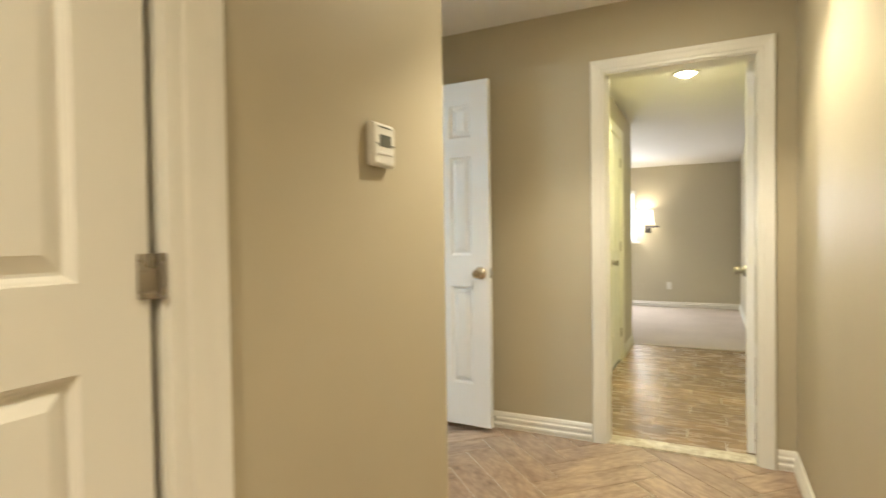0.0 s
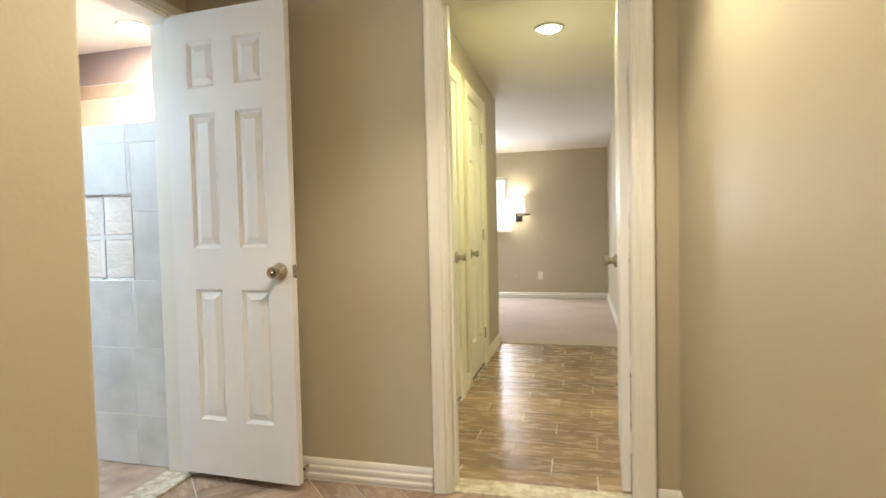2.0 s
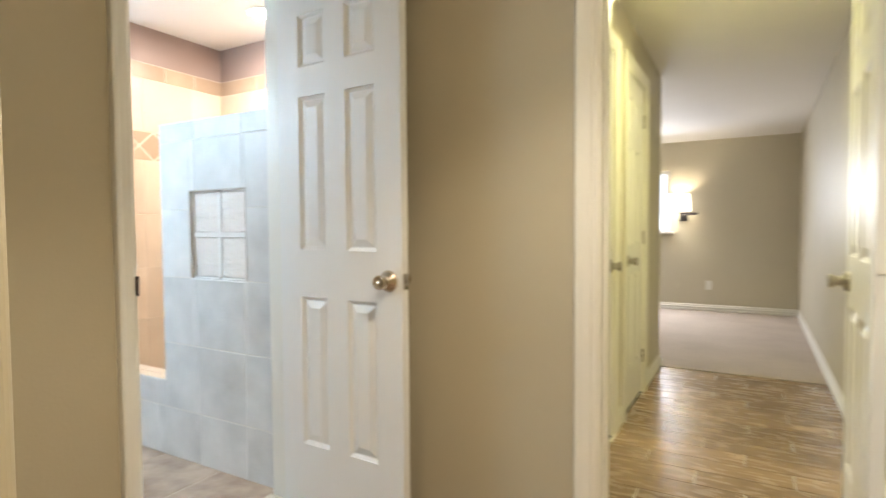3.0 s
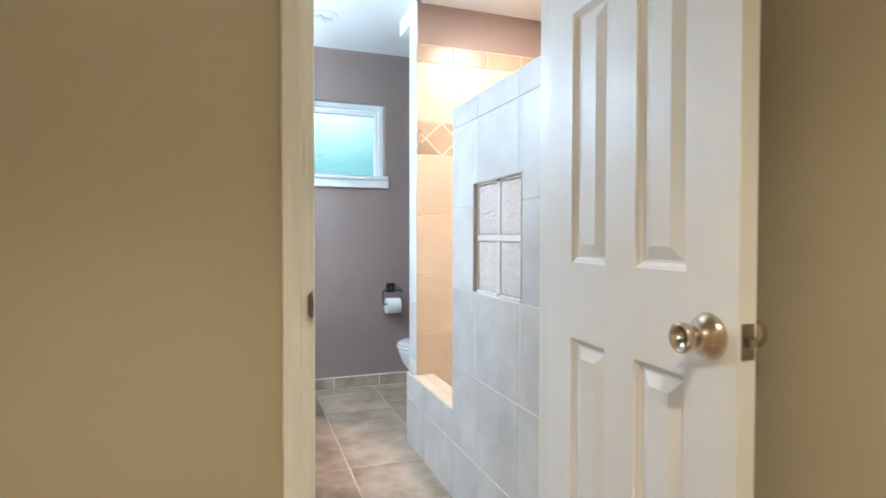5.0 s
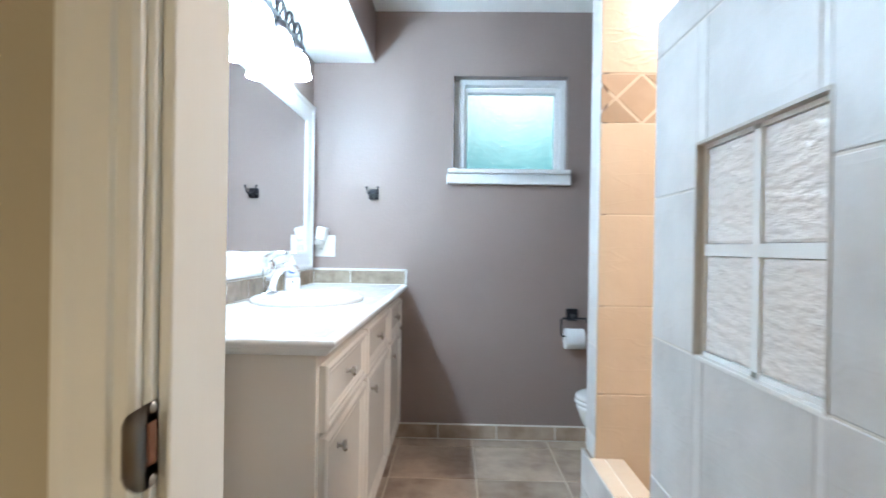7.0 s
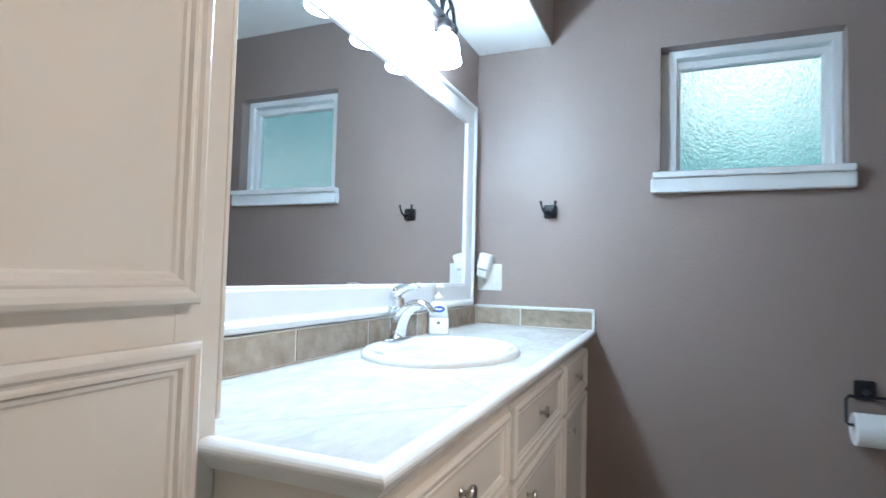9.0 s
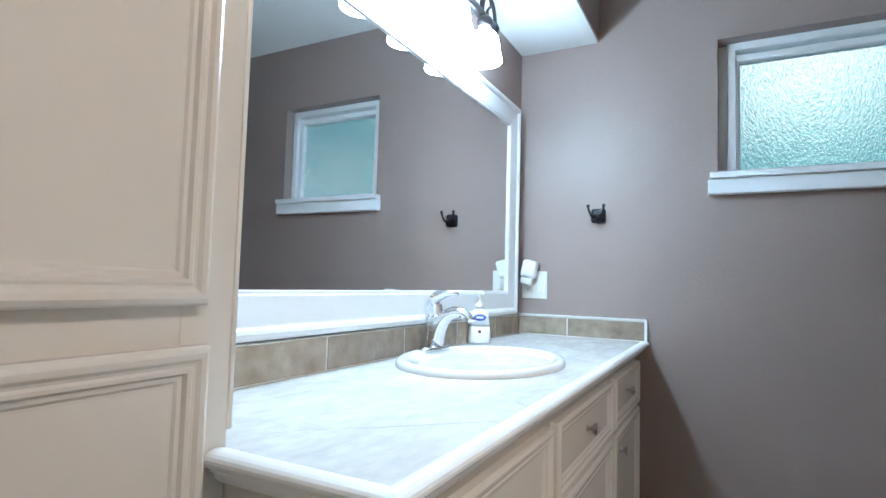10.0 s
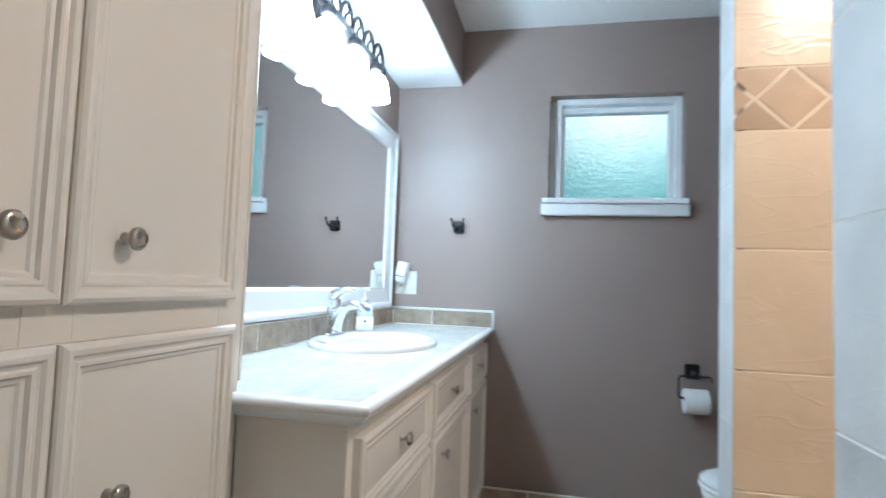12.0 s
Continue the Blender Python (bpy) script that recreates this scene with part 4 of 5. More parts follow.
# soap bottle
SX, SY, SZ = -3.315, 2.650, 0.879
sb = thing("soap_bottle", (SX, SY, SZ), "clear pump bottle of hand soap with a blue label", "soap bottle")
turn = pose(SX, SY, SZ, 0, 0, -64) @ Matrix.Diagonal((1.12, 0.72, 1, 1))
part("bottle", lathe([(0, 0), (0.033, 0), (0.0365, 0.006), (0.0365, 0.020), (0.034, 0.062), (0, 0.062)], turn, 24), PAPER, sb, "lower body full of white soap", True)
part("neck", lathe([(0, 0.0625), (0.034, 0.0625), (0.033, 0.078), (0.029, 0.108), (0.022, 0.120), (0.014, 0.124), (0.014, 0.130), (0, 0.130)], turn, 24), SOAP, sb, "clear upper body", True)
v = Vector((0.90, 0.436, 0))
side = pose(SX, SY, SZ + 0.095) @ v.to_track_quat("Z", "Y").to_matrix().to_4x4()
part("label", lathe([(0, 0.0255), (0.008, 0.0255), (0.012, 0.0250), (0.012, 0.0240)], side @ Matrix.Diagonal((1.9, 1, 1, 1)), 20), BLUE, sb, "blue brand label")
part("label_mark", box(-0.013, 0.013, -0.0035, 0.0035, 0.0256, 0.0262), PAPER, None)
mark = bpy.data.objects["label_mark"]
mark.data.transform(pose(-SX, -SY, -SZ) @ side)
mark.parent = sb
part("seal", lathe([(0, 0.0275), (0.006, 0.0275), (0.006, 0.0262)], pose(0, 0, -0.050) @ side, 14), LCD, sb, "grey round mark")
pump = part("pump", lathe([(0, 0.126), (0.016, 0.126), (0.016, 0.143), (0.009, 0.147), (0.0055, 0.150), (0.0055, 0.170), (0.011, 0.171), (0.012, 0.184), (0.008, 0.190), (0, 0.191)], pose(SX, SY, SZ), 16), PLASTIC, sb, "", True)
part("nozzle", tube([(SX, SY, SZ + 0.181), (SX + 0.016, SY + 0.018, SZ + 0.182), (SX + 0.026, SY + 0.028, SZ + 0.177)], [0.007, 0.006, 0.004], 8), PLASTIC, pump)

# mirror
mr = thing("framed_mirror", (-2.88, 2.61, 0.97), "wide wall mirror in a broad white moulded frame", "mirror")
MW, MH = 3.775 - 2.004, 1.880 - 0.968
part("frame", rings(MW, MH, [(0, 0), (0, 0.022), (0.004, 0.027), (0.014, 0.030), (0.022, 0.027), (0.027, 0.021), (0.032, 0.020), (0.088, 0.016), (0.093, 0.013), (0.098, 0.013), (0.101, 0.005)], facing(-2.004, 2.602, 0.968, "+y"), True), WHITE, mr, "white moulded wooden frame")
part("mirror_glass", box(-3.70, -2.08, 2.603, 2.6085, 1.045, 1.803), MIRROR, mr)

# vanity light
vl = thing("vanity_light", (-2.86, 2.62, 2.04), "dark bronze four-light vanity fixture with frosted bell shades and scrolled arches", "light fixture")
part("bar", box(-3.335, -2.385, 2.660, 2.684, 2.034, 2.066, 0.006), IRON, vl)
part("wall_plate", box(-2.97, -2.75, 2.602, 2.626, 1.985, 2.095, 0.008), IRON, vl)
part("stem", tube([(-2.86, 2.62, 2.05), (-2.86, 2.668, 2.05)], 0.012), IRON, vl)
for i in range(8):
    c = -3.285 + i * 0.122
    part("arch", tube([(c - 0.060 * math.cos(k * math.pi / 12), 2.672, 2.064 + 0.083 * math.sin(k * math.pi / 12)) for k in range(13)], 0.0075, 8), IRON, vl, "", True)
    part("scroll", tube([(c + 0.016 * math.sin(k * math.pi / 4), 2.672, 2.064 + 0.081 * k / 8) for k in range(9)], 0.0055, 8), IRON, vl, "", True)
for sx in (-3.338, -2.382):
    part("finial", lathe([(0, -0.026), (0.013, -0.019), (0.021, 0), (0.013, 0.019), (0, 0.026)], pose(sx, 2.672, 2.050), 14), IRON, vl, "", True)
for x in (-3.205, -2.96, -2.715, -2.47):
    arm = part("arm", tube([(x, 2.672, 2.046), (x, 2.686, 2.040), (x, 2.692, 2.022)], 0.011, 8), IRON, vl, "", True)
    part("socket_cup", lathe([(0, 0.0), (0.024, 0.0), (0.028, -0.008), (0.028, -0.026), (0.022, -0.034), (0, -0.034)], pose(x, 2.692, 2.026), 18), IRON, arm, "", True)
    part("shade", lathe([(0.022, -0.030), (0.036, -0.038), (0.048, -0.056), (0.053, -0.080), (0.056, -0.110), (0.064, -0.139), (0.062, -0.142), (0.054, -0.112), (0.044, -0.080), (0.0, -0.070)], pose(x, 2.692, 2.010), 24), SHADE, arm, "glowing frosted glass bell shade", True)
    part("bulb", lathe([(0, -0.072), (0.034, -0.074), (0.044, -0.092), (0.040, -0.108), (0.022, -0.120), (0, -0.124)], pose(x, 2.692, 2.010), 20), BULB, arm, "glowing bulb inside the shade", True)

# outlet with plug-in freshener
ol = thing("wall_outlet", (-3.848, 2.68, 1.10), "cream double outlet and switch plate on the mauve wall", "outlet")
part("plate", box(-3.850, -3.844, 2.622, 2.738, 1.035, 1.158, 0.003), PLASTIC, ol)
part("rocker_switch", box(-3.845, -3.838, 2.695, 2.725, 1.065, 1.130, 0.002), PLASTIC, ol)
rec = part("receptacle", box(-3.845, -3.840, 2.640, 2.672, 1.060, 1.100, 0.002), PLASTIC, ol)
# slot depth is shown by near-black strips in place of shade
part("slot", box(-3.8405, -3.8395, 2.650, 2.652, 1.072, 1.086), GAP_SHADE, rec)
part("slot", box(-3.8405, -3.8395, 2.660, 2.662, 1.072, 1.086), GAP_SHADE, rec)
pf = thing("plug_in_freshener", (-3.82, 2.655, 1.15), "white plug-in air freshener in the outlet", "air freshener")
tilt = pose(-3.82, 2.660, 1.14, -14) @ pose(3.82, -2.660, -1.14)
part("shell", _moved(box(-3.842, -3.785, 2.630, 2.692, 1.128, 1.206, 0.012, 3), tilt), PAPER, pf, "smooth white curved shell", True)
part("heater", _moved(box(-3.842, -3.796, 2.636, 2.686, 1.098, 1.1275, 0.005), tilt), PLASTIC, pf)
for k in range(4):
    part("rib", _moved(box(-3.7958, -3.793, 2.641 + k * 0.0115, 2.6455 + k * 0.0115, 1.100, 1.1265, 0.001), tilt), PAPER, pf)

# robe hook
rh = thing("robe_hook", (-3.848, 2.957, 1.40), "black metal double robe hook on the wall", "hook")
part("plate", box(-3.850, -3.838, 2.928, 2.988, 1.366, 1.426, 0.010, 3), BLACK, rh)
for s in (-1, 1):
    part("hook", tube([(-3.838, 2.957 + s * 0.010, 1.395), (-3.815, 2.957 + s * 0.016, 1.385), (-3.800, 2.957 + s * 0.024, 1.398), (-3.796, 2.957 + s * 0.030, 1.418), (-3.792, 2.957 + s * 0.032, 1.430)], [0.008, 0.006, 0.005, 0.0045, 0.0045], 8), BLACK, rh, "", True)
    part("ball_tip", lathe([(0, -0.0075), (0.005, -0.0055), (0.0075, 0), (0.005, 0.0055), (0, 0.0075)], pose(-3.792, 2.957 + s * 0.032, 1.433), 12), BLACK, rh, "", True)
part("lower_peg", tube([(-3.838, 2.957, 1.382), (-3.815, 2.957, 1.368), (-3.806, 2.957, 1.375)], [0.008, 0.007, 0.006], 8), BLACK, rh, "", True)

# toilet paper holder and roll
th = thing("paper_holder", (-3.84, 4.105, 0.70), "black metal toilet paper holder on the wall", "paper holder")
part("plate", box(-3.850, -3.838, 4.072, 4.138, 0.690, 0.760, 0.008), BLACK, th)
part("post", tube([(-3.838, 4.105, 0.722), (-3.775, 4.105, 0.716)], 0.010, 10), BLACK, th)
part("arm", tube([(-3.775, 4.175, 0.690), (-3.775, 4.170, 0.712), (-3.775, 4.040, 0.712), (-3.775, 4.032, 0.700), (-3.775, 4.032, 0.620), (-3.775, 4.040, 0.612), (-3.775, 4.165, 0.612)], 0.0055, 8), BLACK, th)
roll = solo("toilet_paper_roll", lathe([(0.020, -0.052), (0.055, -0.052), (0.057, -0.048), (0.057, 0.048), (0.055, 0.052), (0.020, 0.052), (0.020, -0.052)], pose(-3.775, 4.105, 0.5985, 90), 28), PAPER, "white toilet paper roll on the black holder", "toilet paper", smooth=False)

# toilet
tl = thing("toilet", (-3.24, 4.35, 0), "white ceramic toilet behind the tiled wing wall", "toilet")
def oval(cx, cy, rx, ry, z):
    return [(cx + rx * math.cos(2 * math.pi * k / 32), cy + ry * math.sin(2 * math.pi * k / 32), z) for k in range(32)]
def stack(rows_, cap=True):
    bm = bmesh.new()
    ls = [[bm.verts.new(p) for p in r] for r in rows_]
    for a, b in zip(ls, ls[1:]):
        for k in range(32):
            bm.faces.new((a[k], a[(k + 1) % 32], b[(k + 1) % 32], b[k]))
    if cap:
        bm.faces.new(ls[0])
        bm.faces.new(ls[-1])
    return bm
part("bowl", stack([oval(-3.24, 4.36, 0.11, 0.22, 0.0), oval(-3.24, 4.36, 0.115, 0.225, 0.04), oval(-3.24, 4.36, 0.095, 0.20, 0.10), oval(-3.24, 4.33, 0.12, 0.22, 0.20), oval(-3.24, 4.29, 0.165, 0.26, 0.30), oval(-3.24, 4.275, 0.185, 0.27, 0.37), oval(-3.24, 4.275, 0.186, 0.272, 0.388)]), CERAMIC, tl, "", True)
part("seat", stack([oval(-3.24, 4.272, 0.185, 0.272, 0.390), oval(-3.24, 4.272, 0.190, 0.277, 0.396), oval(-3.24, 4.272, 0.190, 0.277, 0.404), oval(-3.24, 4.272, 0.184, 0.271, 0.408)]), CERAMIC, tl, "", True)
part("lid", stack([oval(-3.24, 4.274, 0.186, 0.272, 0.410), oval(-3.24, 4.274, 0.190, 0.276, 0.415), oval(-3.24, 4.274, 0.188, 0.274, 0.426), oval(-3.24, 4.274, 0.170, 0.255, 0.432)]), CERAMIC, tl, "", True)
tank = part("tank", box(-3.44, -3.04, 4.545, 4.728, 0.36, 0.74, 0.02), CERAMIC, tl, "", False)
part("tank_lid", box(-3.45, -3.03, 4.535, 4.732, 0.742, 0.775, 0.010), CERAMIC, tank)

# ceiling vent light of the bathroom
cv = thing("ceiling_vent", (-3.30, 3.54, BC - 0.002), "round white ceiling light trim, unlit", "ceiling light")
part("trim_ring", lathe([(0.062, 0.0), (0.095, 0.0), (0.095, -0.004), (0.088, -0.012), (0.066, -0.012), (0.062, -0.006), (0.062, 0.0)], pose(-3.30, 3.54, BC), 32), PLASTIC, cv, "", True)
part("lens", lathe([(0, -0.004), (0.040, -0.005), (0.062, -0.003)], pose(-3.30, 3.54, BC), 32), PLASTIC, cv, "", True)
for k in (0, 180):
    part("baffle", _moved(tube([(0.030 + 0.022 * math.cos(a), 0.046 * math.sin(a), -0.008) for a in [math.pi * (0.5 + i / 10) for i in range(11)]], 0.006, 8), pose(-3.30, 3.54, BC, 0, 0, k + 35)), COUNTER_GROUT, cv, "pale grey curved baffle", True)


def can_light(name, x, y, z, mat, label):
    c = thing(name, (x, y, z), label, "ceiling light", "recessed ceiling lights")
    part("trim_ring", lathe([(0.066, 0.0), (0.092, 0.0), (0.092, -0.004), (0.084, -0.010), (0.070, -0.010), (0.066, 0.0)], pose(x, y, z), 32), PLASTIC, c, "", True)
    part("bulb", lathe([(0.0, -0.034), (0.022, -0.031), (0.042, -0.022), (0.056, -0.010), (0.062, -0.001)], pose(x, y, z), 32), mat, c, "glowing bulb", True)


can_light("recessed_light", 0.465, 5.26, RC, CAN_GLOW, "lit recessed ceiling light with a white ring")
can_light("recessed_light", 0.48, 2.95, HC, CAN_GLOW, "lit recessed ceiling light with a white ring")
can_light("recessed_light", 0.45, 0.20, HC, CAN_GLOW, "lit recessed ceiling light with a white ring")
can_light("recessed_light", -1.85, 4.42, 2.32, SHOWER_GLOW, "lit recessed shower light with a white ring")

# ---- hall things ----
ts = thing("thermostat", (-0.176, 2.118, 1.41), "white wall thermostat with a small grey display", "thermostat")
part("body", box(-0.178, -0.150, 2.066, 2.176, 1.345, 1.462, 0.011, 4), PLASTIC, ts)
part("button_bar", box(-0.151, -0.1475, 2.094, 2.152, 1.376, 1.384, 0.0012), PLASTIC, ts)
for y0, y1 in ((2.077, 2.092), (2.154, 2.168)):
    part("side_slot", box(-0.1505, -0.1492, y0, y1, 1.402, 1.406), LCD, ts)
part("display", box(-0.1505, -0.1485, 2.096, 2.150, 1.398, 1.430, 0.0006), LCD, ts, "grey display window")
part("slot", box(-0.1505, -0.1490, 2.092, 2.152, 1.448, 1.451), LCD, ts)

ds = thing("door_stop", (-0.545, 3.93, 0.07), "small dark bumper door stop on the baseboard", "door stop")
part("rod", tube([(-0.545, 3.930, 0.068), (-0.545, 3.878, 0.066)], 0.005, 8), NICKEL, ds)
part("bumper", tube([(-0.545, 3.884, 0.066), (-0.545, 3.866, 0.0655)], 0.010, 10), BLACK, ds)

# ---- bedroom things ----
sc = thing("wall_sconce", (-0.33, 10.15, 1.28), "swing-arm wall lamp with a lit drum shade", "wall lamp")
part("plate", box(-0.352, -0.248, 10.125, 10.149, 1.185, 1.310, 0.006), IRON, sc, "dark bronze wall plate")
part("arm", tube([(-0.30, 10.13, 1.262), (-0.30, 10.09, 1.264), (-0.24, 10.06, 1.270), (-0.12, 10.03, 1.280), (-0.12, 10.02, 1.284), (-0.335, 9.99, 1.290), (-0.335, 9.99, 1.36)], 0.011, 8), IRON, sc)
part("shade", lathe([(0.142, 0.0), (0.122, 0.222), (0.119, 0.222), (0.139, 0.0)], pose(-0.335, 9.99, 1.318), 32), LAMPSHADE, sc, "glowing fabric drum shade", True)
part("bulb", lathe([(0, -0.03), (0.02, -0.025), (0.03, 0.0), (0.02, 0.025), (0, 0.03)], pose(-0.335, 9.99, 1.40), 16), CAN_GLOW, sc, "lit bulb", True)


def plate(name, side, at, along, z, w, h, label, cat, mat=PLASTIC):
    p = thing(name, (at, along, z) if side == "+x" else (along, at, z), label, cat)
    if side == "+x":
        part("plate", box(at, at + 0.006, along - w / 2, along + w / 2, z - h / 2, z + h / 2, 0.002), mat, p)
        part("toggle", box(at + 0.005, at + 0.014, along - 0.006, along + 0.006, z - 0.012, z + 0.012, 0.002), mat, p)
    else:
        part("plate", box(along - w / 2, along + w / 2, at - 0.006, at, z - h / 2, z + h / 2, 0.002), mat, p)
        for dz in (-0.022, 0.022):
            part("receptacle", box(along - 0.016, along + 0.016, at - 0.009, at - 0.005, z + dz - 0.014, z + dz + 0.014, 0.002), mat, p)


plate("light_switch", "+x", -0.13, 5.36, 1.36, 0.075, 0.118, "white light switch between the closet doors", "switch")
plate("power_outlet", "-y", 10.15, 0.01, 0.345, 0.075, 0.118, "white power outlet low on the bedroom wall", "outlet")
plate("power_outlet", "-y", 10.15, -0.39, 0.330, 0.06, 0.09, "small beige jack plate low on the bedroom wall", "outlet", GREIGE)


# ---- tiles, piece by piece ----
def herringbone():
    w, l, gap = 0.150, 0.600, 0.004
    turn = Matrix.Rotation(radians(45), 2)
    ox, oy = 0.830, 3.620
    for a in range(-30, 31):
        for b in range(-11, 12):
            px, py = a * w + b * l, a * w - b * l
            for kind, (x0, x1, y0, y1) in enumerate(((px, px + l, py, py + w), (px + l, px + l + w, py + w - l, py + w))):
                g = gap / 2
                q = [turn @ Vector(c) for c in ((x0 + g, y0 + g), (x1 - g, y0 + g), (x1 - g, y1 - g), (x0 + g, y1 - g))]
                poly = [(v.x + ox, v.y + oy) for v in q]
                low = sum(v[1] for v in poly) / 4 < 2.44
                poly = clip(poly, -0.25 if low else -1.10, 0.999, -1.3, 3.949)
                if len(poly) < 3 or all(p[0] < -0.2 and p[1] < 2.5 for p in poly):
                    continue
                cx, cy = sum(p[0] for p in poly) / len(poly), sum(p[1] for p in poly) / len(poly)
                me = piece([((p[0] - cx), (p[1] - cy)) for p in poly], -0.006, 0.0)
                ang = radians(45 if kind == 0 else 135)
                me.transform(Matrix.Rotation(-ang, 4, "Z"))
                me.materials.append(HALL_TILE)
                ob = new("tile", me)
                ob.parent = floor_hall
                ob.matrix_basis = Matrix.Translation((cx, cy, 0)) @ Matrix.Rotation(ang, 4, "Z")


def plank_floor():
    rnd = random.Random(5)
    w, l, gap = 0.152, 0.61, 0.0045
    y, row = 4.069, 0
    while y < 6.868:
        y1 = min(y + w, 6.868)
        x = -0.52 - (row % 3) * l / 3 + rnd.uniform(-0.012, 0.012)
        row += 1
        while x < 1.0:
            x0, x1 = max(x, -0.129), min(x + l, 0.999)
            if x1 - x0 > 0.02:
                cx, cy = (x0 + x1) / 2, (y + y1) / 2
                hx, hy = (x1 - x0 - gap) / 2, (y1 - y - 0.0032) / 2
                me = piece([(-hx, -hy), (hx, -hy), (hx, hy), (-hx, hy)], -0.006, 0.0)
                me.materials.append(PLANK_TILE)
                ob = new("plank", me)
                ob.parent = floor_bed
                ob.location = (cx, cy, 0)
            x += l
        y += w


def bath_floor():
    s, gap = 0.42, 0.008
    shared = {}
    for i in range(-3, 6):
        for j in range(-4, 5):
            x0, x1 = max(-3.30 + i * s, -3.838), min(-3.30 + (i + 1) * s, -1.235)
            y0, y1 = max(3.55 + j * s, 2.61), min(3.55 + (j + 1) * s, 4.73)
            if x1 - x0 < 0.02 or y1 - y0 < 0.02:
                continue
            hx, hy = (x1 - x0 - gap) / 2, (y1 - y0 - gap) / 2
            key = (round(hx, 3), round(hy, 3))
            if key not in shared:
                shared[key] = piece([(-hx, -hy), (hx, -hy), (hx, hy), (-hx, hy)], -0.008, 0.0, 0.0025)
                shared[key].materials.append(BATH_TILE)
            ob = new("tile", shared[key])
            ob.parent = floor_bath
            ob.location = ((x0 + x1) / 2, (y0 + y1) / 2, 0)


def grid_tiles(parent, side, fixed, cols, rows_z, mat, gap=0.004, skip=None, depth=0.008, side_gap=None):
    """Tiles between the joints cols (plan) and rows_z (heights) on the wall face at fixed; skip is an opening (a0, a1, z0, z1) round which tiles are cut."""
    for a0, a1 in zip(cols, cols[1:]):
        for z0, z1 in zip(rows_z, rows_z[1:]):
            cells = [(a0, a1, z0, z1)]
            if skip and a0 < skip[1] and a1 > skip[0] and z0 < skip[3] and z1 > skip[2]:
                cells = []
                if a0 < skip[0]:
                    cells.append((a0, skip[0] + gap / 2, z0, z1))
                if a1 > skip[1]:
                    cells.append((skip[1] - gap / 2, a1, z0, z1))
                m0, m1 = max(a0, skip[0]), min(a1, skip[1])
                if z0 < skip[2] - 0.01:
                    cells.append((m0, m1, z0, skip[2] + gap / 2))
                if z1 > skip[3] + 0.01:
                    cells.append((m0, m1, skip[3] - gap / 2, z1))
            for b0, b1, c0, c1 in cells:
                if b1 - b0 < 0.012 or c1 - c0 < 0.012:
                    continue
                gx = gap if side_gap is None else side_gap
                w, h = b1 - b0 - gx, c1 - c0 - gap
                if side == "-y":
                    m = facing(b0 + gx / 2, fixed, c0 + gap / 2, side)
                elif side == "+y":
                    m = facing(b1 - gx / 2, fixed, c0 + gap / 2, side)
                elif side == "+x":
                    m = facing(fixed, b0 + gx / 2, c0 + gap / 2, side)
                else:
                    m = facing(fixed, b1 - gx / 2, c0 + gap / 2, side)
                wall_tile(parent, m, w, h, mat, "tile", depth)


herringbone()
plank_floor()
bath_floor()
ROWS_Z = (0.0, 0.245, 0.57, 0.895, 1.22, 1.545, 1.636)
grid_tiles(half, "-y", 3.913, (-2.02, -1.757, -1.435, -1.222), ROWS_Z, GREY_TILE, skip=(-1.797, -1.412, 0.893, 1.308), side_gap=0.0012)
grid_tiles(half, "-x", -2.012, (3.905, 4.020), ROWS_Z[2:], GREY_TILE)
grid_tiles(half, "+y", 4.020, (-2.012, -1.757, -1.435, -1.222), ROWS_Z, TAN_TILE, skip=(-1.797, -1.412, 0.893, 1.308))
for a0, a1 in ((-2.02, -1.757), (-1.757, -1.435), (-1.435, -1.222)):
    wall_tile(half, pose(a0 + 0.0006, 3.906, 1.628, -90), a1 - a0 - 0.0012, 0.112, GREY_TILE)
grid_tiles(curb, "-y", 3.913, (-2.712, -2.40, -2.08, -2.02), (0.0, 0.245, 0.378), GREY_TILE, side_gap=0.0012)
for a0, a1 in ((-2.606, -2.31), (-2.31, -2.02)):
    for b0, b1 in ((3.906, 3.960), (3.960, 4.026)):
        wall_tile(curb, pose(a0 + 0.002, b0 + 0.002, 0.372, -90), a1 - a0 - 0.004, b1 - b0 - 0.004, TAN_TILE)
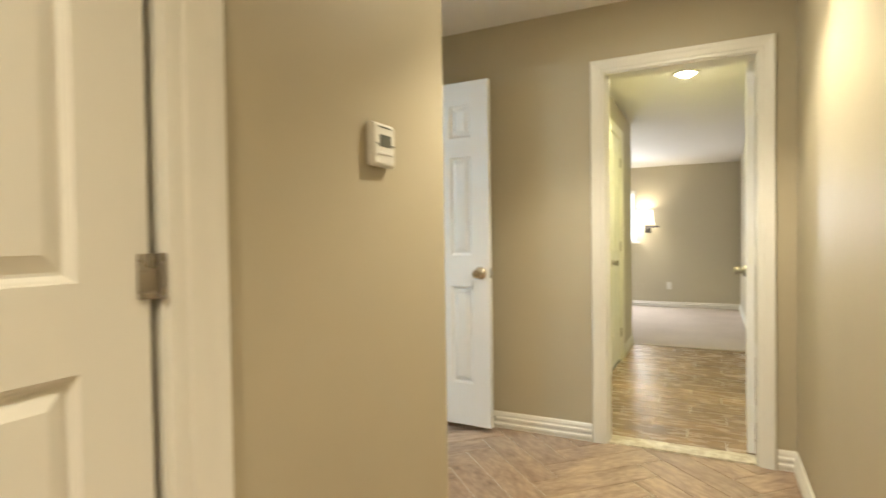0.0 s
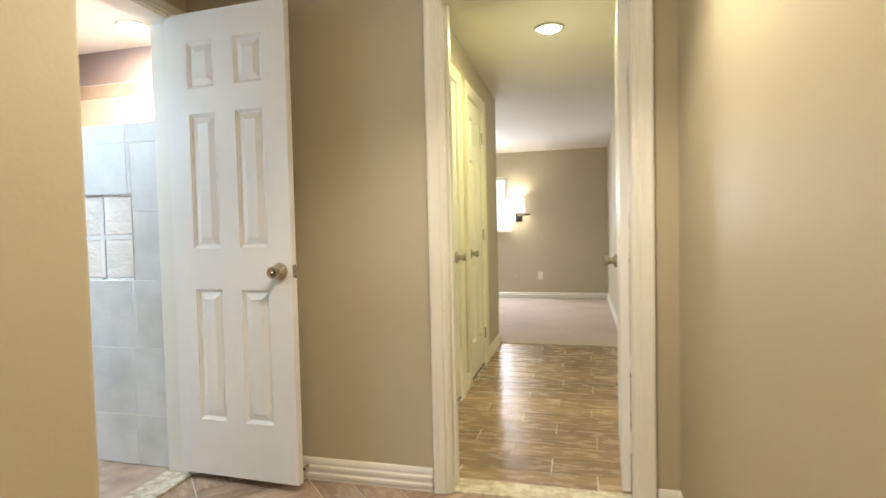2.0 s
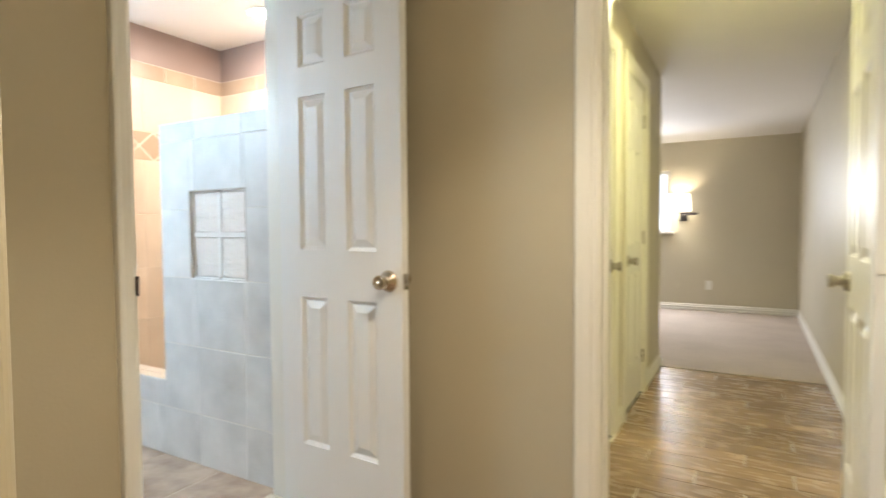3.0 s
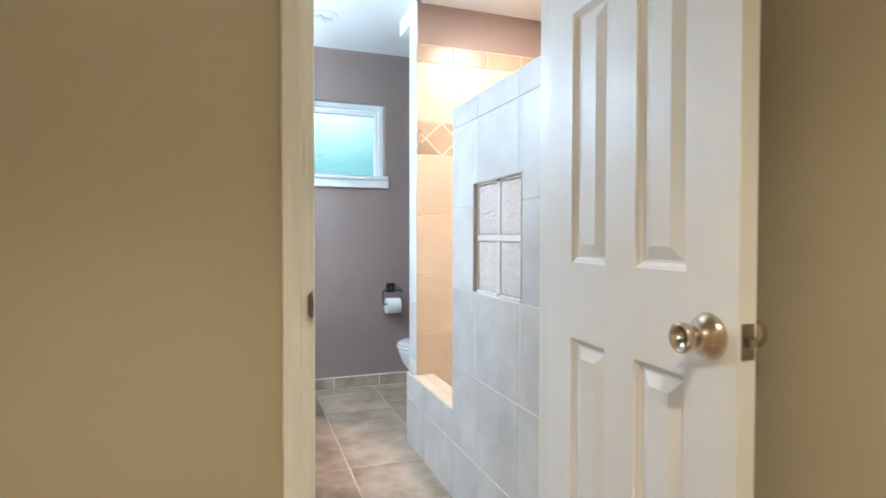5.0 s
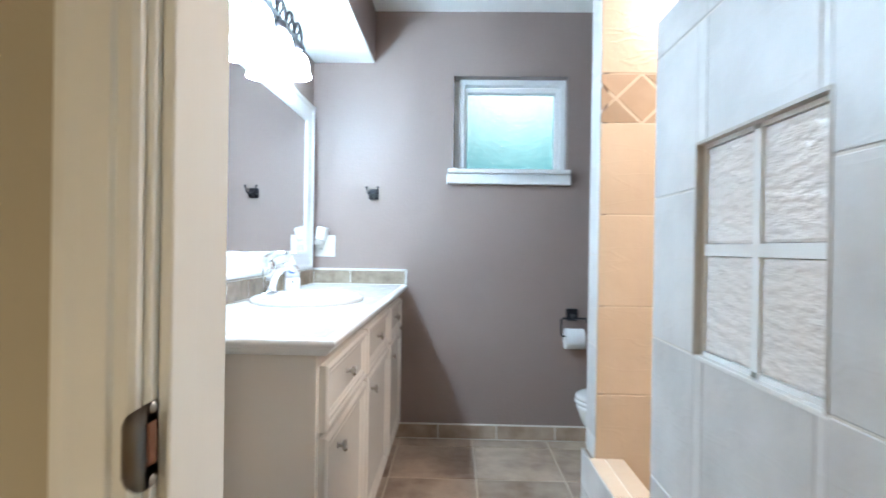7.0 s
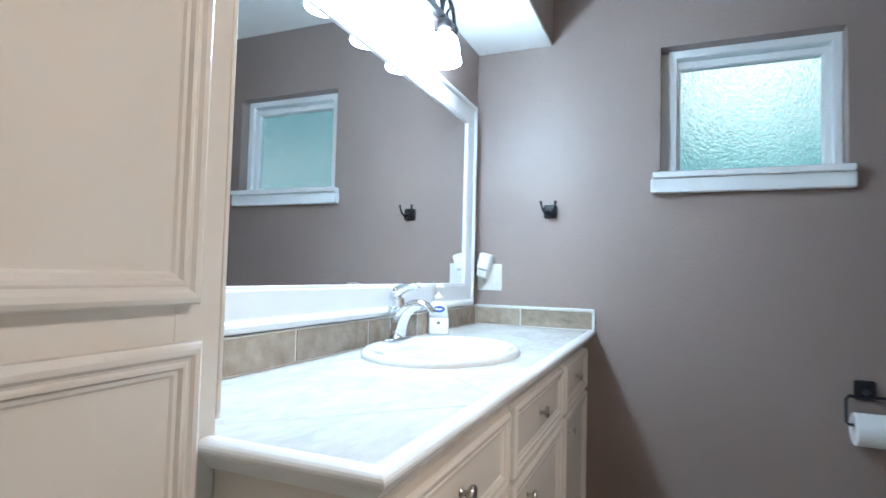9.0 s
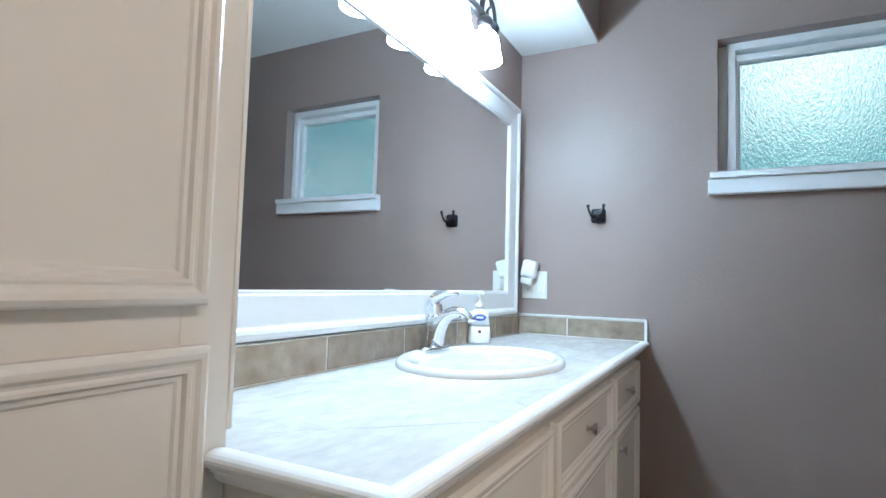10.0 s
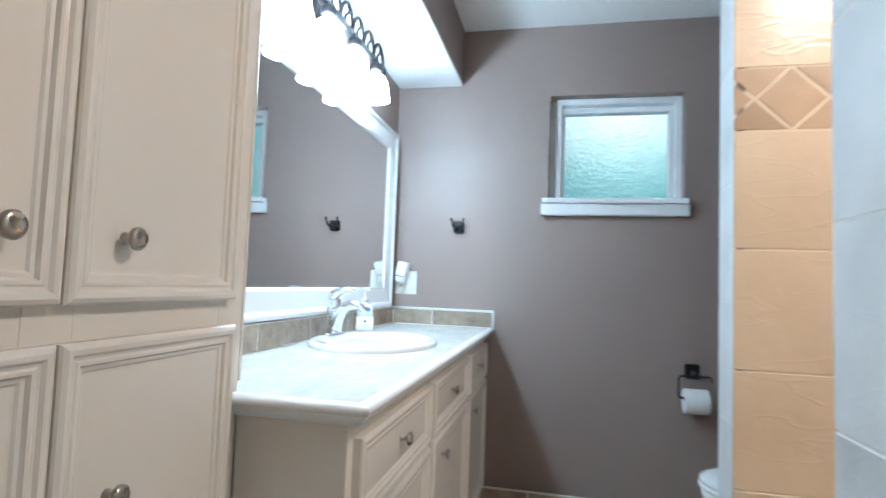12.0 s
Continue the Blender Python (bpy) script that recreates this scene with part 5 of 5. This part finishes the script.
# wing wall: its end in grey, its shower side in tan with a diamond border
WZ = (0.378, 0.601, 0.904, 1.219, 1.534)
grid_tiles(wing, "-y", 3.933, (-2.730, -2.600), (0.378, 0.45, 0.765, 1.08, 1.395, 1.71, 2.02, 2.33, BC), GREY_TILE)
COLS_W = (3.925, 4.18, 4.51, 4.735)
COLS_N = (-2.60, -2.42, -2.09, -1.765, -1.44, -1.22)
north = bpy.data.objects["wall_bath_north"]
inner = bpy.data.objects["wall_bath_inner_side"]
for parent, side, fixed, cols in ((wing, "+x", -2.608, COLS_W), (north, "-y", 4.735, COLS_N), (inner, "-x", -1.22, (4.04, 4.25, 4.51, 4.735))):
    grid_tiles(parent, side, fixed, cols, (0.05,) + WZ[1:], TAN_TILE)
    grid_tiles(parent, side, fixed, cols, (1.704, 2.012), TAN_TILE)
    lo, hi = cols[0], cols[-1]
    grid_tiles(parent, side, fixed, [lo + (hi - lo) * i / 4 for i in range(5)], (2.012, 2.105), DARK_TAN_TILE)
    # diamond band: squares on their corner with triangles between them
    s = 0.179
    lo -= 0.1265
    n = math.ceil((hi - lo) / s)
    z0, z1 = 1.534, 1.704
    zm = (z0 + z1) / 2
    for i in range(n + 1):
        a = lo + s * i
        c = a + s / 2
        g = 0.0055
        shapes = ([(c, z0 + g), (a + s - g * 1.4, zm), (c, z1 - g), (a + g * 1.4, zm)],
                  [(c - s + g * 1.6, z0 + 0.002), (c - g * 1.6, z0 + 0.002), (a, zm - g)],
                  [(a, zm + g), (c - g * 1.6, z1 - 0.002), (c - s + g * 1.6, z1 - 0.002)])
        for k, poly in enumerate(shapes):
            poly = clip(poly, cols[0] + 0.002, hi, z0, z1)
            if len(poly) < 3:
                continue
            me = piece([(p[0] - a, p[1] - z0) for p in poly], 0.0, 0.008)
            me.materials.append(DARK_TAN_TILE)
            ob = new("tile", me)
            ob.parent = parent
            if side == "+x":
                ob.matrix_basis = Matrix.Translation((fixed, a, z0)) @ Matrix(((0, 0, 1, 0), (1, 0, 0, 0), (0, 1, 0, 0), (0, 0, 0, 1)))
            elif side == "-x":
                ob.matrix_basis = Matrix.Translation((fixed, a, z0)) @ Matrix(((0, 0, -1, 0), (1, 0, 0, 0), (0, 1, 0, 0), (0, 0, 0, 1)))
            else:
                ob.matrix_basis = Matrix.Translation((a, fixed, z0)) @ Matrix(((1, 0, 0, 0), (0, 0, -1, 0), (0, 1, 0, 0), (0, 0, 0, 1)))
for nm, bm in (("bed_wing", box(-2.608, -2.6016, 3.952, 4.734, 0.05, 2.106)), ("bed_north", box(-2.602, -1.222, 4.7286, 4.735, 0.05, 2.106)), ("bed_inner", box(-1.2264, -1.22, 4.034, 4.729, 0.05, 2.106))):
    part("grout_bed", bm, TAN_GROUT, {"bed_wing": wing, "bed_north": north, "bed_inner": inner}[nm])
part("grout_bed", box(-2.724, -2.606, 3.9264, 3.9335, 0.37, BC - 0.002), GROUT, wing)
# skirting of cut floor tiles under the window wall
win_wall = bpy.data.objects["wall_window"]
part("grout_bed", box(-3.852, -3.8398, 3.12, 4.73, -0.002, 0.086), GROUT, win_wall)
grid_tiles(win_wall, "+x", -3.846, (3.00, 3.349, 3.684, 4.019, 4.354, 4.72), (0.0, 0.082), BATH_TILE, 0.006)
